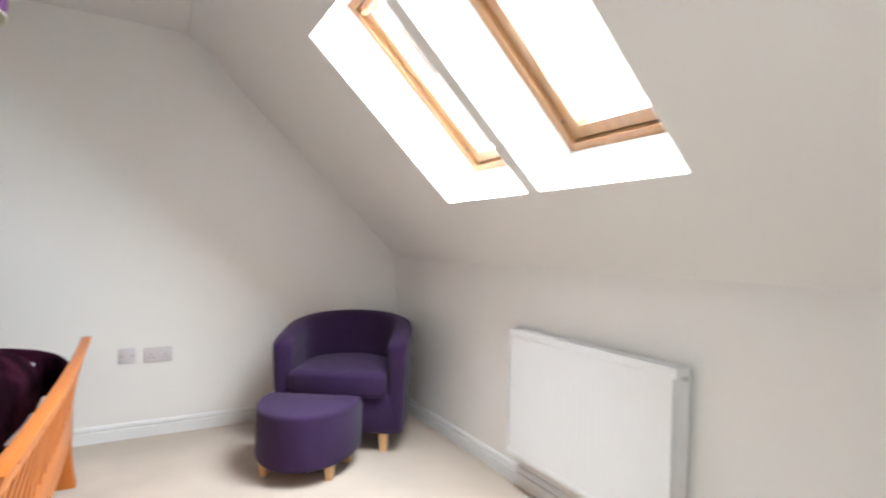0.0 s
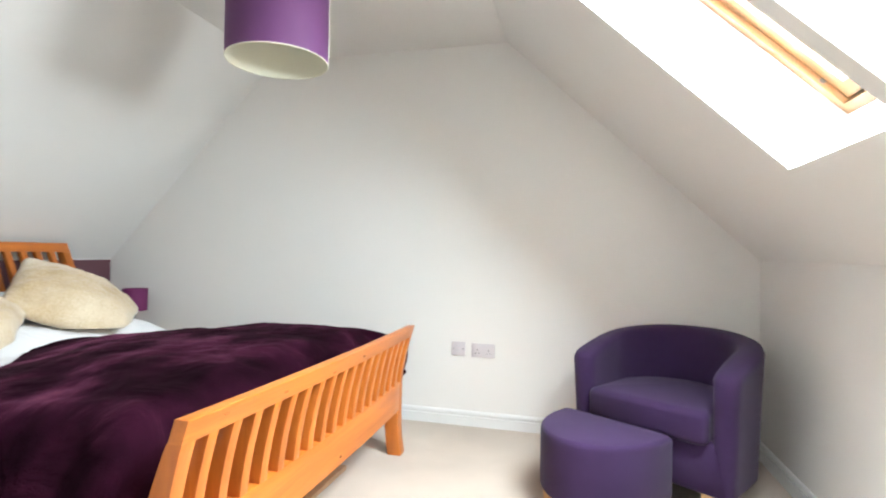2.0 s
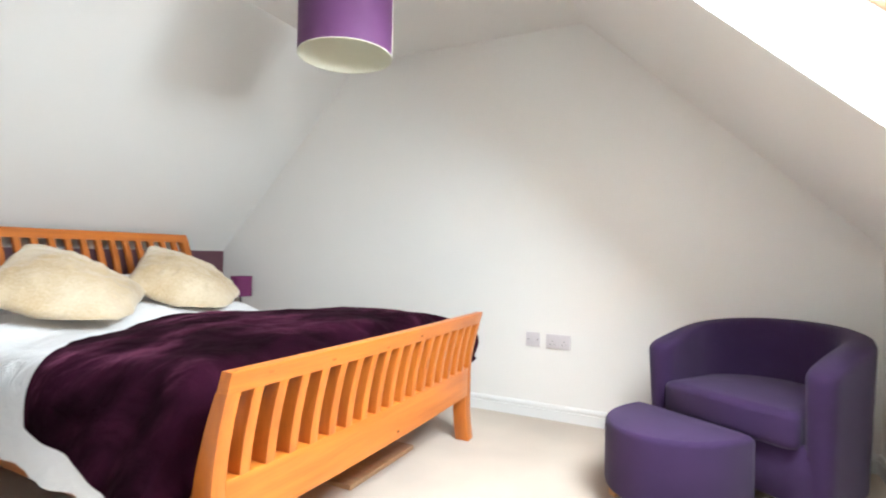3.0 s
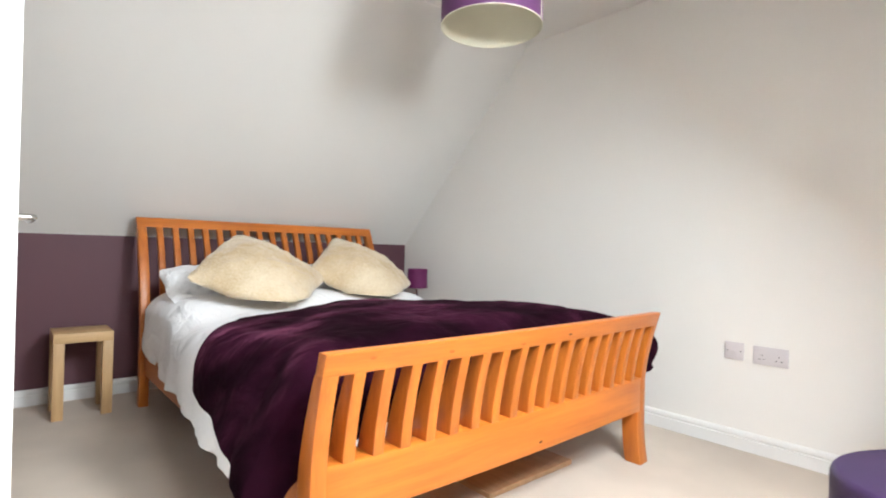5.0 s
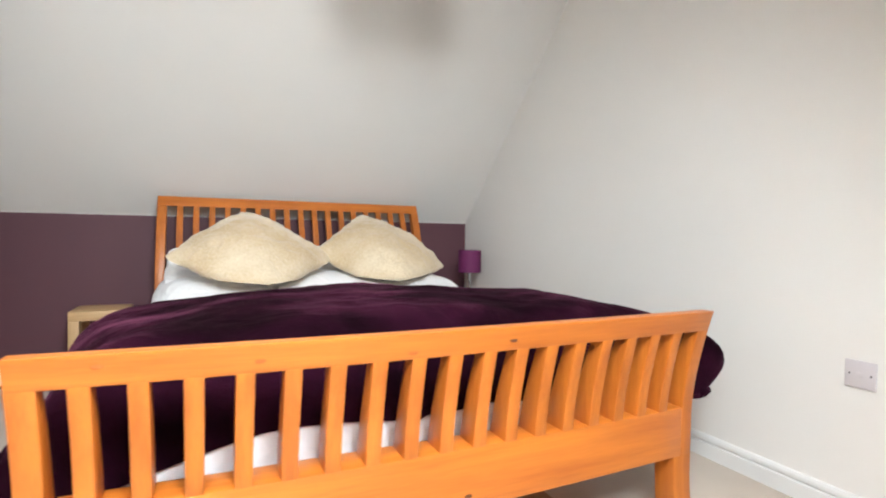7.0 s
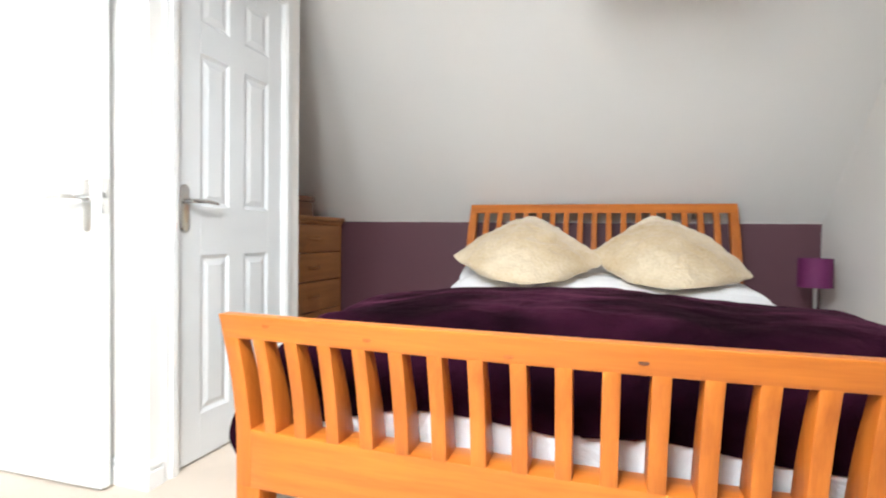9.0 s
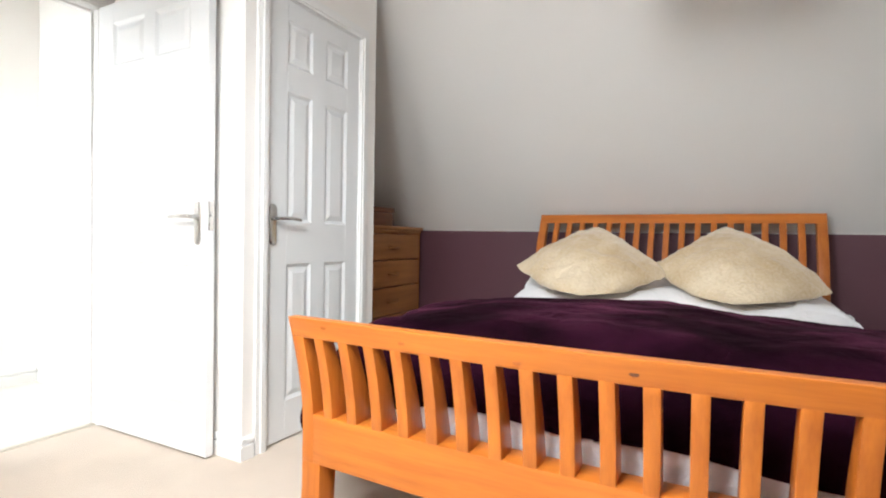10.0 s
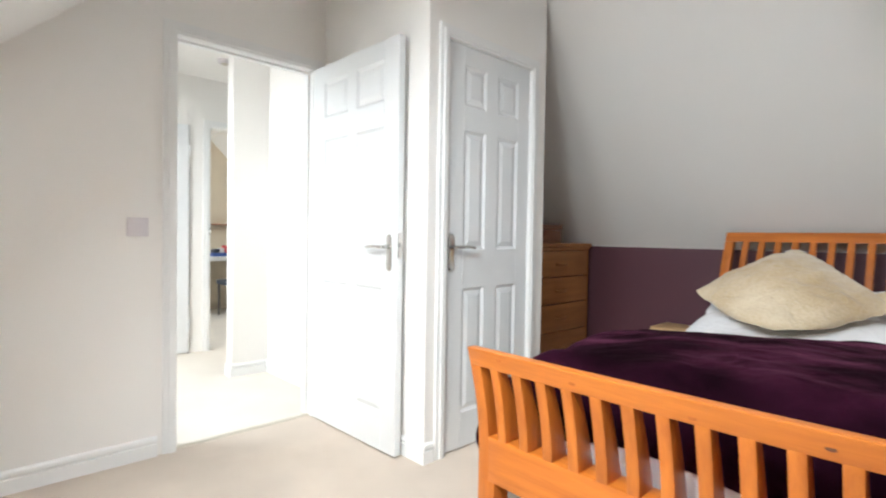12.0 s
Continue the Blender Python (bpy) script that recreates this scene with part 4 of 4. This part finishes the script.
# ---- radiator ----
RY0, RY1, RZ0, RZ1, RX = 0.376, 1.276, 0.170, 0.772, 2.205
RO = (2.22, (RY0 + RY1) / 2, 0.185)
rad = thing("radiator", RO, "white ribbed panel radiator on the low wall", "radiator")
bm = bmesh.new()
nr = 26
prof = []
for i in range(nr * 4 + 1):
    y = RY0 + 0.012 + (RY1 - RY0 - 0.024) * i / (nr * 4)
    prof.append((RX + (0.0022, 0.0022, 0.0, 0.0)[i % 4], y))
outline = prof + [(RX + 0.022, RY1 - 0.012), (RX + 0.022, RY0 + 0.012)]
front = extrude(outline, "z", RZ0 + 0.035, RZ1 - 0.035)
part("front_panel", front, RAD, rad, "fluted front panel", origin=RO, angle=20)
for z0, z1 in ((RZ1 - 0.036, RZ1 - 0.006), (RZ0, RZ0 + 0.036)):
    part("panel_edge", box(RX + 0.001, RX + 0.021, RY0, RY1, z0, z1, bevel=0.003), RAD, rad, origin=RO)
part("back_panel", box(RX + 0.05, RX + 0.068, RY0, RY1, RZ0, RZ1 - 0.006, bevel=0.004), RAD, rad, origin=RO)
for y0, y1 in ((RY0 - 0.003, RY0), (RY1, RY1 + 0.003)):
    part("side_cover", box(RX + 0.003, RX + 0.07, y0, y1, RZ0 + 0.01, RZ1, bevel=0.001), RAD, rad, origin=RO)
gr = part("top_grille", boxes((RX + 0.002, RX + 0.012, RY0, RY1, RZ1 - 0.006, RZ1), (RX + 0.058, RX + 0.07, RY0, RY1, RZ1 - 0.006, RZ1),
                              *[(RX + 0.012, RX + 0.058, RY0 + 0.02 + k * 0.0192, RY0 + 0.0305 + k * 0.0192, RZ1 - 0.005, RZ1 - 0.001) for k in range(44)]), RAD, rad, "slotted top grille", origin=RO)
vp = cyl(0.009, 0.009, -0.006, 0.006, 16)
bmesh.ops.rotate(vp, verts=vp.verts[:], cent=(0, 0, 0), matrix=Matrix.Rotation(radians(90), 3, "X"))
bmesh.ops.translate(vp, verts=vp.verts[:], vec=(RX + 0.036, RY0 - 0.008, RZ1 - 0.035))
part("bleed_valve", vp, CHROME, rad, "small bleed valve", origin=RO)
for y in (RY0 + 0.15, RY1 - 0.15):
    part("bracket", box(RX + 0.066, X_KNEE, y - 0.015, y + 0.015, RZ0 + 0.08, RZ1 - 0.08, bevel=0.002), RAD, rad, origin=RO)
for y, top in ((RY0 - 0.035, 0.22), ):
    inner = RY0 if y < RY0 else RY1
    part("pipe", tube([(RX + 0.036, y, 0.0), (RX + 0.036, y, 0.20), (RX + 0.036, y + (0.01 if y < RY0 else -0.01), 0.215), (RX + 0.036, inner, 0.215)], 0.0075, 10), GLOSS, rad, "painted pipe tail", origin=RO)


# ---- plates on the walls ----
def plate(name, at, w, h, turn, label, category):
    """A moulded plate in its own axes: x along the wall, -y into the room."""
    t = thing(name, at, label, category, turn=turn)
    part("plate", box(-w / 2, w / 2, -0.009, 0, -h / 2, h / 2, bevel=0.0025), PLASTIC, t)
    return t


so = plate("socket", (0.747, Y_GABLE, 0.478), 0.148, 0.087, 0, "pale double power socket on the gable wall", "socket")
for cx in (-0.036, 0.036):
    for dx, dz, w, h in ((0, 0.006, 0.004, 0.008), (-0.011, -0.014, 0.0065, 0.004), (0.011, -0.014, 0.0065, 0.004)):
        part("slot", box(cx + dx - w / 2, cx + dx + w / 2, -0.0096, -0.008, dz - h / 2 - 0.004, dz + h / 2 - 0.004), SLOT, so)
    part("rocker", box(cx * 0.45 - 0.006, cx * 0.45 + 0.006, -0.012, -0.008, 0.016, 0.032, bevel=0.0015), PLASTIC, so)
sa = plate("outlet_plate", (0.588, Y_GABLE, 0.482), 0.087, 0.087, 0, "pale single connection plate on the gable wall", "socket")
for x in (-0.030, 0.030):
    part("screw", box(x - 0.003, x + 0.003, -0.0098, -0.008, -0.003, 0.003, bevel=0.001), SLOT, sa)
part("outlet", box(-0.011, 0.011, -0.0105, -0.008, -0.009, 0.007, bevel=0.001), PLASTIC, sa)
sw = plate("light_switch", (1.078, Y_DOOR, 1.074), 0.086, 0.086, 180, "pale single light switch beside the doorway", "switch")
part("rocker", box(-0.007, 0.007, -0.0135, -0.008, -0.013, 0.013, bevel=0.002), PLASTIC, sw)

# ---- landing and the far room ----
sd = thing("smoke_detector", (0.135, -2.40, Z_CEIL - 0.034), "round white smoke detector on the landing ceiling", "detector")
part("housing", cyl(0.045, 0.055, 0.006, 0.034, 32), PLASTIC, sd)
part("grille", cyl(0.024, 0.028, 0.0, 0.006, 24), THRESH, sd)
d3 = panel_door("door_far_cupboard", pose(0.215, -2.975, 0.01), 0.70, 1.97, 0.035, ((0.104, 0.312), (0.388, 0.596)), ROWS6, "closed white door on the landing")
for hz in (0.25, 1.75):
    hinge(d3, -0.006, 0.006, hz)
# solid dark strip in place of the shade between door and wall
setting("trim_hinge_shade", box(0.208, 0.215, -2.999, -2.985, 0.0, 1.985), SLOT, "dark strip for the shade in the gap at the hinge side")
part_o = (-0.86, -5.25, 0)
dk = thing("desk", part_o, "white desk against the cream wall", "desk")
part("desktop", box(-0.6, 0.6, -0.3, 0.3, 0.695, 0.752, bevel=0.004), GLOSS, dk)
for x in (-0.57, 0.57):
    part("side_panel", box(x - 0.02, x + 0.02, -0.28, 0.28, 0, 0.695, bevel=0.002), GLOSS, dk)
one("storage_box", box(-1.03, -0.71, -5.20, -5.02, 0.752, 0.800, bevel=0.006), BLUE, "flat blue box lying on the white desk", "box")
one("storage_box", box(-1.01, -0.875, -5.18, -5.04, 0.800, 0.895, bevel=0.008), RED, "red plastic box stacked on a blue box", "box")
one("storage_box", box(-0.867, -0.812, -5.17, -5.05, 0.800, 0.862, bevel=0.005), PLASTIC, "small pale box stacked on a blue box", "box")
one("storage_box", box(-0.805, -0.735, -5.17, -5.05, 0.800, 0.850, bevel=0.005), SLATE, "small dark box stacked on a blue box", "box")
sf = thing("wall_shelf", (-0.95, -5.6, 1.155), "thin dark shelf on the cream wall", "shelf")
part("board", box(-0.45, 0.45, 0.0, 0.16, 0.010, 0.026, bevel=0.002), DARKWOOD, sf)
for x in (-0.38, 0.38):
    part("bracket", box(x - 0.012, x + 0.012, 0.0, 0.12, -0.05, 0.010, bevel=0.002), DARKWOOD, sf)
oc = thing("desk_chair", (-0.94, -4.80, 0), "dark upholstered desk chair pushed under the desk", "chair")
part("seat", box(-0.2, 0.2, -0.2, 0.2, 0.40, 0.46, bevel=0.015), SLATE, oc)
part("backrest", box(-0.19, 0.19, 0.17, 0.20, 0.46, 0.62, bevel=0.012), SLATE, oc)
for x in (-0.17, 0.17):
    for y in (-0.17, 0.17):
        part("leg", cyl(0.012, 0.014, 0, 0.40, 12, (x, y)), BLACK, oc)
one("cable", tube([(-2.16, -0.30, 0.012), (-2.12, -0.24, 0.012), (-2.07, -0.18, 0.012), (-2.10, -0.12, 0.014), (-2.16, -0.09, 0.012)], 0.010, 8), BLACK, "black cable lying by the skirting board", "cable")
